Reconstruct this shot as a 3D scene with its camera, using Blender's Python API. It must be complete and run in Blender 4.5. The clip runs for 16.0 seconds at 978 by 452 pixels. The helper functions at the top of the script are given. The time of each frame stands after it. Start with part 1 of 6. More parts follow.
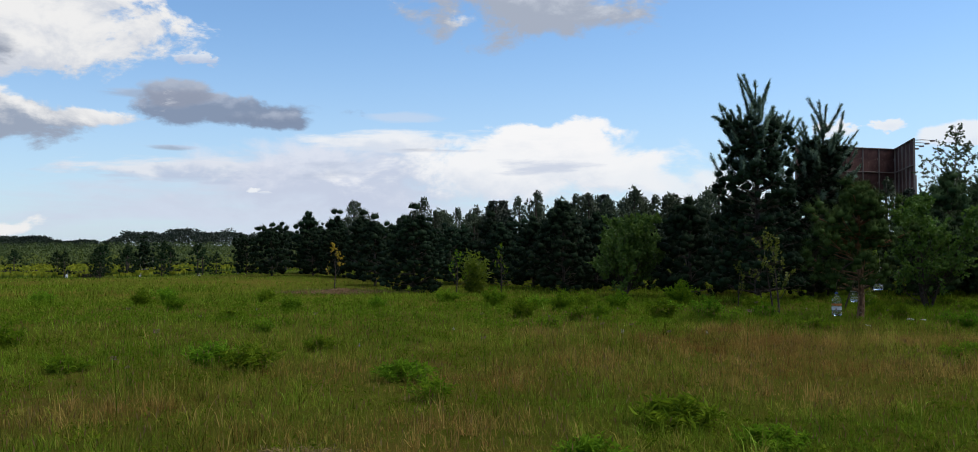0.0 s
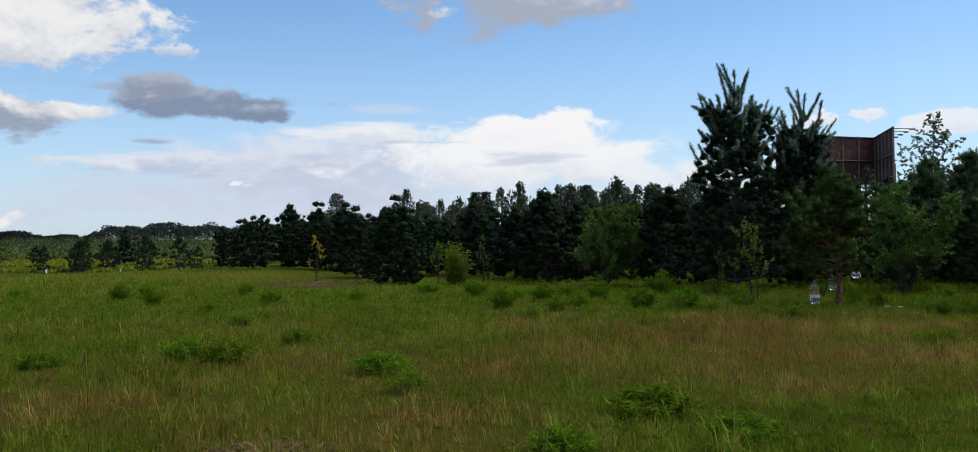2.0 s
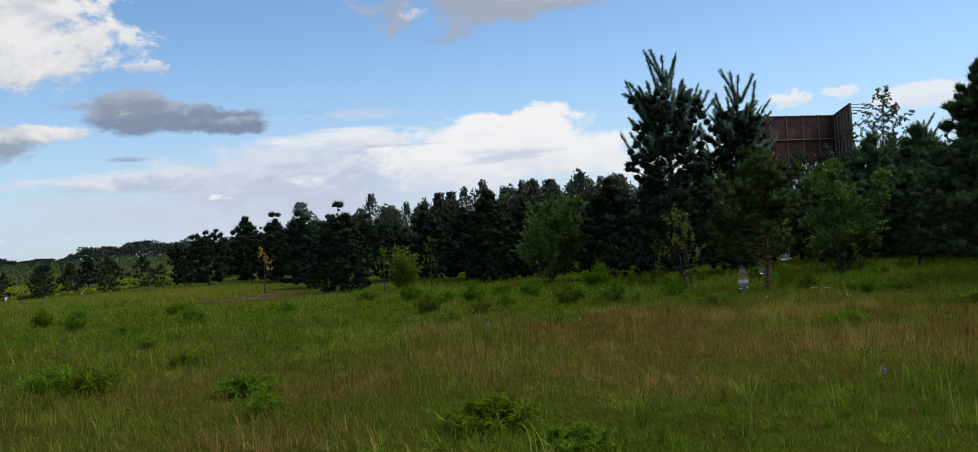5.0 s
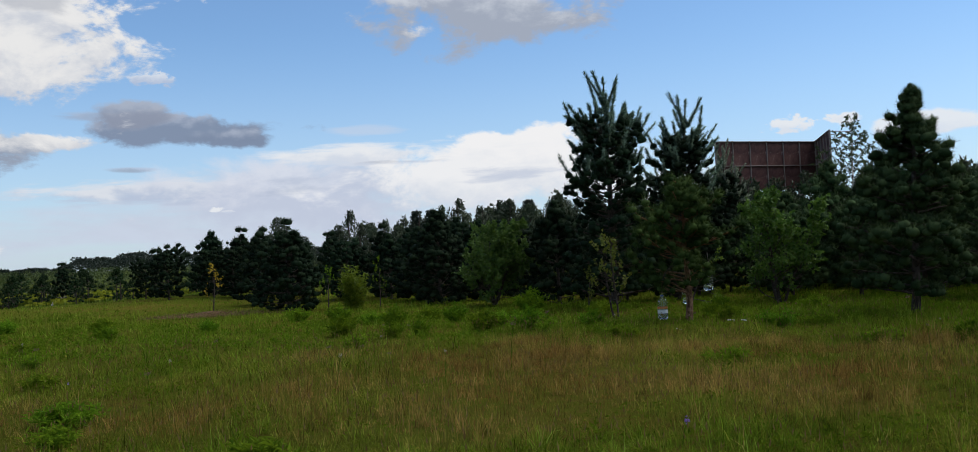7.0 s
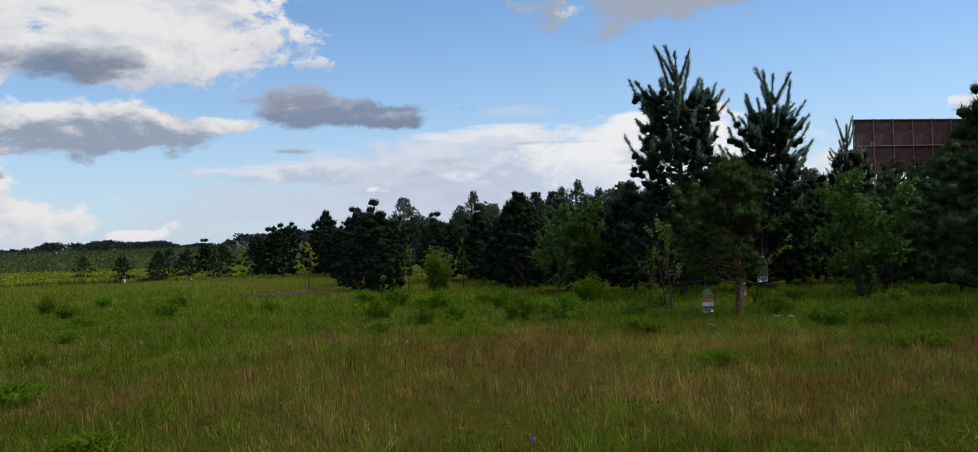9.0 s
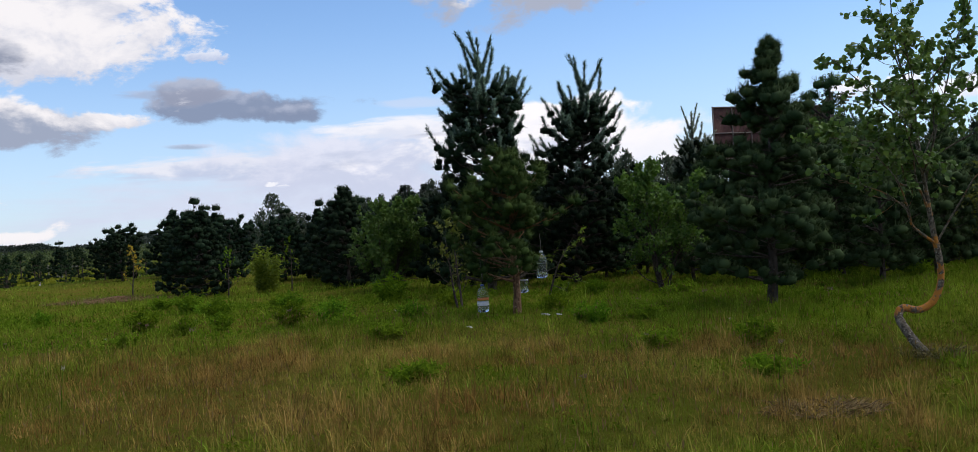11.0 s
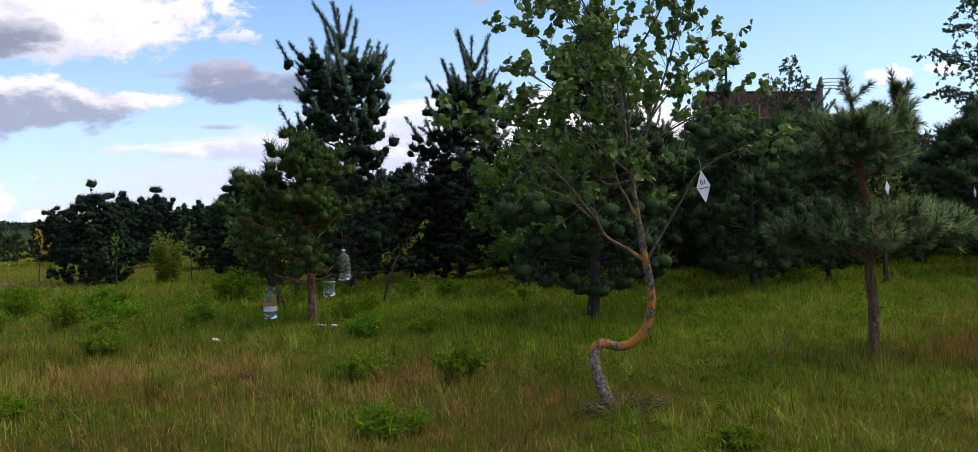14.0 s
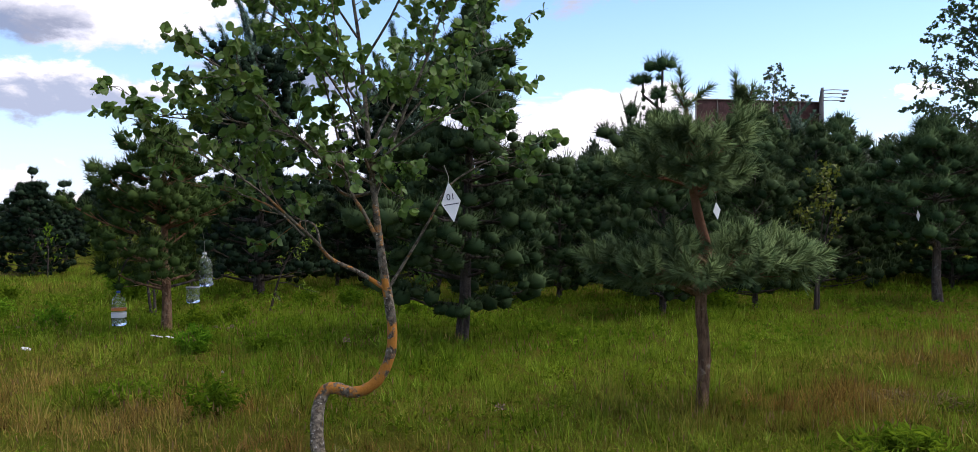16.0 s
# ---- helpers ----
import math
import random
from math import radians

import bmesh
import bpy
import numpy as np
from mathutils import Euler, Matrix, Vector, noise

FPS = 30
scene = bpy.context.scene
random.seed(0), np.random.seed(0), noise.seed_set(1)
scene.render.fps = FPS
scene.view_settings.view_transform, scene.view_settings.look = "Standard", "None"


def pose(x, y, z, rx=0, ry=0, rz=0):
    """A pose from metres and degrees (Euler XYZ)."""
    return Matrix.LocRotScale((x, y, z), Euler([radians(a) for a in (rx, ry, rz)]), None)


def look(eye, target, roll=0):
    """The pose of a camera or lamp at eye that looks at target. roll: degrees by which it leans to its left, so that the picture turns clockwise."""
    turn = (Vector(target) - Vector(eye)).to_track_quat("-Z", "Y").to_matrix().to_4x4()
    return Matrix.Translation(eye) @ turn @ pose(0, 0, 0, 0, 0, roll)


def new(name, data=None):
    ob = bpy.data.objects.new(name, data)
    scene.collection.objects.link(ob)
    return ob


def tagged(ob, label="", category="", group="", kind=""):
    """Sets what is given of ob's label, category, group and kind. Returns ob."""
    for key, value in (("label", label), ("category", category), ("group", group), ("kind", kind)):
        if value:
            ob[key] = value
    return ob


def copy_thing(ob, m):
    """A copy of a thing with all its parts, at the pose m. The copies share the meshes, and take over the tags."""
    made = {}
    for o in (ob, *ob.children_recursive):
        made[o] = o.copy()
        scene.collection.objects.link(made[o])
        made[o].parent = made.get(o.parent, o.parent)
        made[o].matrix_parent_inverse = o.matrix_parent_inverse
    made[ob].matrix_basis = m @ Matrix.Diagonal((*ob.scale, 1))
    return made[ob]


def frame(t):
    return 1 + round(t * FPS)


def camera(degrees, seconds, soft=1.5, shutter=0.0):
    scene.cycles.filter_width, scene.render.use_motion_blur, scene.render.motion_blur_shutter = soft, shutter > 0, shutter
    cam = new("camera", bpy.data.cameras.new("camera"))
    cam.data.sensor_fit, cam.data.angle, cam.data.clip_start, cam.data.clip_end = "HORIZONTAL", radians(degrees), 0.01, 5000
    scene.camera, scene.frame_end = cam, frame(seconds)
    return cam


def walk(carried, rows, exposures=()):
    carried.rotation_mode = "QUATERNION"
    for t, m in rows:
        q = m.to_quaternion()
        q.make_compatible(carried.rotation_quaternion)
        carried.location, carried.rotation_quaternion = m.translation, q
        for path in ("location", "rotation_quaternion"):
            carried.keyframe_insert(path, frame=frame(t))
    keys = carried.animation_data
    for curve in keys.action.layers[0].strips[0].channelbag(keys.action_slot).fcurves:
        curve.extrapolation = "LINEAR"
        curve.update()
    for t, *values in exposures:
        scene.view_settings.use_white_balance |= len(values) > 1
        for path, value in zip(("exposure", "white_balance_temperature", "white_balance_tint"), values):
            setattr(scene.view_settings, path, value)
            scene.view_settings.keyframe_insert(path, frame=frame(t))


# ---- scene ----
cam = camera(57.5, 16.0, 0.8)
PATH = [
    (0, (-0.005, 0.019, 1.252), (-0.004, 4.019, 1.334), -0.15),
    (0.5, (0.023, 0.011, 1.247), (0.034, 4.010, 1.301), -0.16),
    (1, (0.023, 0.009, 1.241), (0.047, 4.009, 1.287), -0.32),
    (1.5, (0.045, -0.010, 1.247), (0.085, 3.989, 1.288), -0.55),
    (2, (0.073, 0.049, 1.246), (0.145, 4.048, 1.289), -0.63),
    (2.5, (0.085, 0.070, 1.252), (0.171, 4.068, 1.299), -0.79),
    (3, (0.094, 0.056, 1.242), (0.184, 4.055, 1.296), -1.18),
    (3.5, (0.184, 0.063, 1.251), (0.280, 4.061, 1.302), -1.52),
    (4, (0.450, 0.134, 1.244), (0.554, 4.132, 1.299), -1.84),
    (4.5, (0.766, 0.308, 1.244), (0.898, 4.306, 1.287), -2.33),
    (5, (1.152, 0.435, 1.253), (1.300, 4.432, 1.285), -4.04),
    (5.2, (1.303, 0.460, 1.241), (1.521, 4.453, 1.289), -4.14),
    (7.5, (2.935, 0.962, 1.254), (3.072, 4.958, 1.372), -2.58),
    (8, (3.367, 1.101, 1.242), (3.412, 5.099, 1.364), -2.43),
    (8.2, (3.557, 1.171, 1.242), (3.458, 5.168, 1.365), -2.30),
    (10.3, (5.504, 2.139, 1.232), (4.839, 6.083, 1.162), -1.87),
    (10.5, (5.682, 2.243, 1.242), (5.113, 6.202, 1.193), -2.22),
    (10.6, (5.781, 2.296, 1.250), (5.309, 6.268, 1.246), -2.91),
    (10.8, (5.979, 2.402, 1.250), (5.713, 6.393, 1.236), -3.24),
    (11, (6.177, 2.508, 1.245), (6.089, 6.507, 1.243), -3.52),
    (11.5, (6.616, 2.794, 1.235), (6.557, 6.793, 1.231), -3.45),
    (12, (7.118, 3.056, 1.246), (7.041, 7.055, 1.239), -2.99),
    (12.5, (7.701, 3.401, 1.235), (7.562, 7.399, 1.204), -2.67),
    (13, (8.138, 3.658, 1.254), (7.970, 7.654, 1.212), -2.63),
    (13.5, (8.595, 3.927, 1.276), (8.403, 7.922, 1.205), -2.66),
    (14, (9.028, 4.250, 1.235), (8.807, 8.243, 1.167), -2.64),
    (14.5, (9.523, 4.573, 1.242), (9.212, 8.560, 1.139), -2.93),
    (14.6, (9.619, 4.629, 1.251), (9.293, 8.615, 1.152), -2.32),
    (14.8, (9.826, 4.760, 1.245), (9.482, 8.745, 1.190), -0.53),
    (15, (10.023, 4.884, 1.272), (9.696, 8.870, 1.205), -0.56),
    (15.5, (10.329, 5.173, 1.266), (10.020, 9.161, 1.194), -0.55),
    (16, (10.601, 5.352, 1.273), (10.290, 9.339, 1.211), -0.49),
]
walk(cam, [(t, look(eye, target, roll)) for t, eye, target, roll in PATH],
     [(0.0, 0.0, 6500, 10), (5.0, -0.06, 6500, 10), (10.4, -0.12, 6500, 12), (11.0, 0.10, 6500, 15), (12.0, 0.35, 6500, 20), (12.5, 0.33, 6500, 20), (14.0, 0.36, 6500, 19), (14.5, 0.58, 6500, 20), (15.0, 0.46, 6500, 20), (16.0, 0.63, 6500, 20)])

# ---------------------------------------------------------------- world, sun
TAU = math.tau
rng = np.random.default_rng(11)


class Nodes:
    """A small writer of node trees."""

    def __init__(self, tree):
        self.tree = tree
        tree.nodes.clear()

    def add(self, kind, **settings):
        node = self.tree.nodes.new(kind)
        for key, value in settings.items():
            if key == "operation":
                node.operation = value
            elif key == "data_type":
                node.data_type = value
            elif key == "blend_type":
                node.blend_type = value
        return node

    def link(self, a, b):
        self.tree.links.new(a, b)

    def put(self, socket, value):
        if isinstance(value, bpy.types.NodeSocket):
            self.link(value, socket)
        else:
            socket.default_value = value

    def math(self, op, a, b=0.0, c=0.0, clamp=False):
        n = self.add("ShaderNodeMath", operation=op)
        n.use_clamp = clamp
        for s, v in zip(n.inputs, (a, b, c)):
            self.put(s, v)
        return n.outputs[0]

    def smooth(self, v, lo, hi):
        n = self.add("ShaderNodeMapRange")
        n.interpolation_type = "SMOOTHSTEP"
        self.put(n.inputs["Value"], v)
        n.inputs["From Min"].default_value, n.inputs["From Max"].default_value = lo, hi
        return n.outputs["Result"]

    def mix(self, f, a, b, blend="MIX"):
        n = self.add("ShaderNodeMix", data_type="RGBA", blend_type=blend)
        self.put(n.inputs[0], f)
        for s, v in ((n.inputs[6], a), (n.inputs[7], b)):
            self.put(s, (*v, 1.0) if isinstance(v, tuple) else v)
        return n.outputs[2]

    def noise(self, vector, scale, detail=4.0, rough=0.55, distort=0.0):
        n = self.add("ShaderNodeTexNoise")
        if vector is not None:
            self.put(n.inputs["Vector"], vector)
        n.inputs["Scale"].default_value, n.inputs["Detail"].default_value = scale, detail
        n.inputs["Roughness"].default_value, n.inputs["Distortion"].default_value = rough, distort
        return n.outputs["Fac"]


SUN_EL, SUN_AZ = 56.0, 78.0     # degrees; azimuth from +y towards +x

world = bpy.data.worlds.new("world")
scene.world = world
world.use_nodes = True
W = Nodes(world.node_tree)
sky = W.add("ShaderNodeTexSky")
sky.sky_type, sky.sun_disc = "NISHITA", False
sky.sun_elevation, sky.sun_rotation = radians(SUN_EL), radians(SUN_AZ)
sky.altitude, sky.air_density, sky.dust_density, sky.ozone_density = 100, 1.0, 0.4, 1.6
SKY = 0.135
coord = W.add("ShaderNodeTexCoord").outputs["Generated"]
axes = W.add("ShaderNodeSeparateXYZ")
W.link(coord, axes.inputs[0])
X, Y, Z = axes.outputs
az = W.math("ARCTAN2", X, Y)
el = W.math("ARCSINE", Z)
plane = W.add("ShaderNodeCombineXYZ")
W.link(az, plane.inputs[0]), W.link(W.math("MULTIPLY", el, 1.7), plane.inputs[1])
plane = plane.outputs[0]
above = W.add("ShaderNodeVectorMath", operation="ADD")
W.link(plane, above.inputs[0])
above.inputs[1].default_value = (0.006, 0.022, 0.0)
billow = W.math("SUBTRACT", W.noise(plane, 13.0, 9.0, 0.60, 0.25), 0.5)
higher = W.math("SUBTRACT", W.noise(above.outputs[0], 13.0, 9.0, 0.60, 0.25), 0.5)
relief = W.math("SUBTRACT", billow, higher)
speck = W.math("SUBTRACT", W.noise(plane, 70.0, 5.0, 0.6, 0.4), 0.5)
puff = W.math("SUBTRACT", W.noise(plane, 5.0, 4.0, 0.5), 0.5)
streak = W.add("ShaderNodeCombineXYZ")
W.link(az, streak.inputs[0]), W.link(W.math("MULTIPLY", el, 7.0), streak.inputs[1])
streak = W.math("SUBTRACT", W.noise(streak.outputs[0], 7.0, 7.0, 0.58, 0.2), 0.5)
tint = W.add("ShaderNodeVectorMath", operation="MULTIPLY")
W.link(sky.outputs[0], tint.inputs[0])
tint.inputs[1].default_value = (SKY * 0.82, SKY * 1.00, SKY * 1.15)
colour = tint.outputs[0]
# paler towards the horizon
colour = W.mix(W.math("MULTIPLY", W.smooth(el, 0.26, -0.02), 0.55), colour, (0.55, 0.68, 0.90))


def cloud(azd, eld, wide, high, lit, shade, ragged=1.0, solid=1.0, split=0.0, soft=0.35, grain=None, glow=4.0):
    """A cloud in the sky: centre and half size in degrees, its lit and its shaded colour; split: how high its lit part begins;
    grain: the noise that frays it."""
    global colour
    grain = grain or billow
    dx = W.math("DIVIDE", W.math("SUBTRACT", az, radians(azd)), radians(wide))
    dy = W.math("DIVIDE", W.math("SUBTRACT", el, radians(eld)), radians(high))
    r = W.math("SQRT", W.math("ADD", W.math("MULTIPLY", dx, dx), W.math("MULTIPLY", dy, dy)))
    f = W.math("MULTIPLY_ADD", grain, 3.4 * ragged, W.math("SUBTRACT", 1.0, r))
    f = W.math("MULTIPLY_ADD", puff, 1.2 * ragged, f)
    mask = W.math("MULTIPLY", W.smooth(f, 0.0, soft), solid)
    top = W.math("MULTIPLY_ADD", relief, glow, W.math("MULTIPLY_ADD", puff, 1.8, dy))
    top = W.math("MULTIPLY_ADD", f, -0.25, top)
    body = W.mix(W.smooth(top, split - 0.7, split + 0.6), shade, lit)
    colour = W.mix(mask, colour, body)


WHITE, CREAM, LILAC, GREY, SLATE = (0.84, 0.87, 0.91), (0.86, 0.86, 0.86), (0.50, 0.57, 0.72), (0.33, 0.37, 0.46), (0.20, 0.24, 0.33)
PALE = (0.62, 0.69, 0.82)
# the wide far bank: its lilac flank, its bright crown, grey streaks in it
cloud(-12, 2.4, 22, 3.8, (0.60, 0.66, 0.79), PALE, 0.55, 0.95, 0.0, 0.9, streak)
cloud(-19, 4.6, 10, 0.9, (0.78, 0.80, 0.85), LILAC, 0.9, 0.85, -0.1, 0.6, streak)
cloud(-8.5, 4.4, 11, 3.0, (0.72, 0.76, 0.86), (0.56, 0.62, 0.76), 0.55, 0.95, 0.2, 0.6)
cloud(2.6, 4.8, 10.5, 2.7, (0.90, 0.91, 0.93), (0.66, 0.72, 0.82), 0.55, 1.0, -0.5, 0.4, None, 2.0)
cloud(4.0, 6.6, 4.6, 1.3, (0.93, 0.93, 0.94), (0.84, 0.86, 0.90), 0.7, 1.0, -0.6, 0.3)
cloud(-4.5, 6.6, 8.0, 0.75, (0.86, 0.88, 0.91), (0.70, 0.75, 0.84), 0.8, 0.9, -0.2, 0.5, streak)
cloud(13, 3.3, 7.5, 1.9, (0.84, 0.87, 0.91), (0.70, 0.77, 0.87), 0.7, 0.85, -0.2, 0.6)
cloud(3.6, 4.9, 3.4, 0.6, LILAC, LILAC, 1.0, 0.65, 0.0, 0.6, streak)
cloud(-2.5, 6.0, 3.4, 0.22, GREY, LILAC, 0.9, 0.55, 0.0, 0.6, streak)
cloud(-10.0, 4.9, 2.2, 0.7, LILAC, (0.42, 0.49, 0.63), 1.1, 0.6, 0.3, 0.9, streak)
cloud(-6, 8.1, 3.0, 0.35, PALE, PALE, 0.9, 0.5, 0.0, 0.8, streak)
# heaped ones low over the horizon
cloud(-37, 2.0, 7.0, 1.6, CREAM, (0.62, 0.67, 0.77), 0.8, 1.0, -0.3, 0.3)
cloud(-41.5, 3.9, 7.0, 2.9, CREAM, (0.60, 0.64, 0.73), 0.8, 1.0, -0.3, 0.3)
cloud(-37.5, 4.6, 1.9, 0.45, GREY, SLATE, 0.9, 0.8, 0.3, 0.5)
cloud(-29.5, 0.9, 1.6, 0.5, CREAM, (0.70, 0.73, 0.80), 0.8, 1.0, -0.4, 0.3)
cloud(-14.9, 3.35, 0.42, 0.22, WHITE, WHITE, 0.9, 0.95, 0.0, 0.4, speck)
cloud(-14.0, 3.25, 0.6, 0.10, WHITE, PALE, 0.9, 0.6, 0.0, 0.5, speck)
cloud(-19.4, 5.9, 1.7, 0.22, LILAC, GREY, 0.7, 0.7, 0.0, 0.6, streak)
# the grey bar, the long one left of it with its flat dark base, the heap above
cloud(-16.0, 8.25, 6.4, 1.2, (0.42, 0.48, 0.60), (0.23, 0.29, 0.41), 0.75, 0.97, 0.5, 0.4)
cloud(-13.6, 7.75, 3.6, 0.75, (0.40, 0.46, 0.58), (0.22, 0.28, 0.40), 0.75, 0.97, 0.4, 0.4)
cloud(-21.6, 9.1, 2.4, 0.35, (0.46, 0.52, 0.64), (0.36, 0.42, 0.54), 0.9, 0.7, 0.3, 0.6, streak)
cloud(-19.5, 9.3, 2.6, 0.8, (0.42, 0.46, 0.55), (0.28, 0.32, 0.42), 0.9, 0.9, 0.3, 0.5)
cloud(-24.5, 7.5, 3.2, 0.7, CREAM, (0.60, 0.63, 0.70), 0.8, 1.0, -0.2, 0.35)
cloud(-31.0, 7.2, 8.8, 2.0, CREAM, (0.32, 0.38, 0.49), 0.6, 1.0, 0.2, 0.3)
cloud(-28.4, 14.3, 11.4, 4.8, CREAM, (0.60, 0.64, 0.72), 0.75, 1.0, -0.45, 0.3)
cloud(-40, 13.5, 10.0, 4.0, CREAM, (0.60, 0.64, 0.72), 0.75, 1.0, -0.35, 0.3)
cloud(-32.6, 11.0, 3.4, 1.5, (0.46, 0.50, 0.58), SLATE, 0.9, 0.9, 0.5, 0.5)
cloud(-24.8, 15.6, 3.0, 0.9, GREY, GREY, 1.0, 0.5, 0.5, 0.7)
cloud(-18.0, 11.3, 1.5, 0.5, (0.76, 0.80, 0.86), LILAC, 0.9, 0.85, -0.2, 0.6, speck)
# grey heap high in the middle, small white ones over the billboard
cloud(2.6, 15.1, 8.6, 2.7, (0.62, 0.67, 0.75), (0.38, 0.43, 0.53), 0.75, 1.0, 0.3, 0.4)
cloud(8.6, 16.8, 4.4, 1.2, CREAM, (0.52, 0.56, 0.63), 0.8, 1.0, 0.0, 0.4)
cloud(-1.2, 14.2, 1.6, 0.7, CREAM, (0.52, 0.56, 0.63), 0.9, 0.9, 0.0, 0.5)
cloud(21.2, 6.8, 1.6, 0.6, WHITE, (0.75, 0.8, 0.88), 0.8, 0.95, -0.3, 0.5, speck)
cloud(24.2, 6.9, 1.2, 0.42, WHITE, (0.75, 0.8, 0.88), 0.8, 0.95, -0.3, 0.5, speck)
cloud(28.5, 6.2, 2.6, 0.8, WHITE, (0.75, 0.8, 0.88), 0.7, 0.9, -0.3, 0.35)
# the rest of the sky, behind and overhead, in broken cloud
far = W.math("MULTIPLY_ADD", puff, 2.0, W.math("MULTIPLY_ADD", billow, 1.2, 0.12))
behind = W.math("MAXIMUM", W.smooth(W.math("ABSOLUTE", az), 0.80, 1.1), W.smooth(el, 0.42, 0.62))
colour = W.mix(W.math("MULTIPLY", W.smooth(far, -0.1, 0.5), behind), colour, W.mix(W.smooth(billow, -0.2, 0.3), GREY, (0.80, 0.82, 0.86)))
bg = W.add("ShaderNodeBackground")
W.link(colour, bg.inputs[0])
bg.inputs[1].default_value = 1.0
W.link(bg.outputs[0], W.add("ShaderNodeOutputWorld").inputs[0])

sun = new("sun", bpy.data.lights.new("sun", "SUN"))
sun.data.energy, sun.data.angle, sun.data.color = 3.15, radians(70), (1.0, 0.95, 0.86)
sun.matrix_world = look((math.sin(radians(SUN_AZ)) * 40, math.cos(radians(SUN_AZ)) * 40, math.tan(radians(SUN_EL)) * 40), (0, 0, 0))


# ---------------------------------------------------------------- materials
def surface(name, build, roughness=0.8, translucent=0.0, bump=None, specular=0.3):
    """A material whose colour comes from build(nodes); translucent: the share of light let through, as in leaves."""
    mat = bpy.data.materials.new(name)
    mat.use_nodes = True
    n = Nodes(mat.node_tree)
    out = n.add("ShaderNodeOutputMaterial")
    p = n.add("ShaderNodeBsdfPrincipled")
    p.inputs["Roughness"].default_value = roughness
    p.inputs["Specular IOR Level"].default_value = specular
    c = build(n)
    n.put(p.inputs["Base Color"], (*c, 1.0) if isinstance(c, tuple) else c)
    if bump:
        b = n.add("ShaderNodeBump")
        b.inputs["Strength"].default_value, b.inputs["Distance"].default_value = bump[1], bump[2]
        n.link(bump[0](n), b.inputs["Height"])
        n.link(b.outputs[0], p.inputs["Normal"])
    if translucent:
        t, m = n.add("ShaderNodeBsdfTranslucent"), n.add("ShaderNodeMixShader")
        n.put(t.inputs[0], (*c, 1.0) if isinstance(c, tuple) else c)
        m.inputs[0].default_value = translucent
        n.link(p.outputs[0], m.inputs[1]), n.link(t.outputs[0], m.inputs[2]), n.link(m.outputs[0], out.inputs[0])
    else:
        n.link(p.outputs[0], out.inputs[0])
    return mat


def uv(n, which="leaf"):
    u = n.add("ShaderNodeUVMap")
    u.uv_map = which
    s = n.add("ShaderNodeSeparateXYZ")
    n.link(u.outputs[0], s.inputs[0])
    return s.outputs


def place(n):
    return n.add("ShaderNodeNewGeometry").outputs["Position"]


def own(n):
    return n.add("ShaderNodeTexCoord").outputs["Object"]


def foliage(name, dark, light, tip=None, translucent=0.3, roughness=0.55, specular=0.25):
    """Leaves and needles: each has a shade between dark and light (u), a tip of another colour (v), and trees differ."""
    def build(n):
        u, v, _ = uv(n)
        patch = n.noise(own(n), 2.2, 3.0)
        f = n.math("MULTIPLY_ADD", n.math("SUBTRACT", patch, 0.5), 1.0, u, clamp=True)
        c = n.mix(f, dark, light)
        if tip:
            c = n.mix(n.smooth(v, 0.55, 1.0), c, tip)
        info = n.add("ShaderNodeObjectInfo")
        h = n.add("ShaderNodeHueSaturation")
        n.link(c, h.inputs["Color"])
        n.link(n.math("MULTIPLY_ADD", info.outputs["Random"], 0.4, 0.8), h.inputs["Value"])
        n.link(n.math("MULTIPLY_ADD", info.outputs["Random"], 0.03, 0.485), h.inputs["Hue"])
        return h.outputs[0]
    return surface(name, build, roughness, translucent, specular=specular)


def bark(name, low, high, fleck, scale, reach=None, warm=None):
    """Bark with furrows and flecks; above the height reach it turns to the colour warm, as on pines."""
    def build(n):
        m = n.add("ShaderNodeMapping")
        n.link(own(n), m.inputs[0])
        m.inputs["Scale"].default_value = (1, 1, 0.25)
        f = n.noise(m.outputs[0], scale, 6.0, 0.65, 0.6)
        c = n.mix(n.smooth(f, 0.35, 0.65), low, high)
        c = n.mix(n.smooth(n.noise(own(n), scale * 0.6, 4.0), 0.58, 0.68), c, fleck)
        if warm:
            z = n.add("ShaderNodeSeparateXYZ")
            n.link(own(n), z.inputs[0])
            lift = n.math("MULTIPLY_ADD", n.math("SUBTRACT", f, 0.5), 0.6, z.outputs[2])
            c = n.mix(n.smooth(lift, reach - 0.2, reach + 0.2), c, n.mix(f, warm, tuple(w * 0.6 for w in warm)))
        return c
    return surface(name, build, 0.9, bump=(lambda n: n.noise(own(n), scale * 1.2, 6.0, 0.75), 1.0, 0.035), specular=0.15)


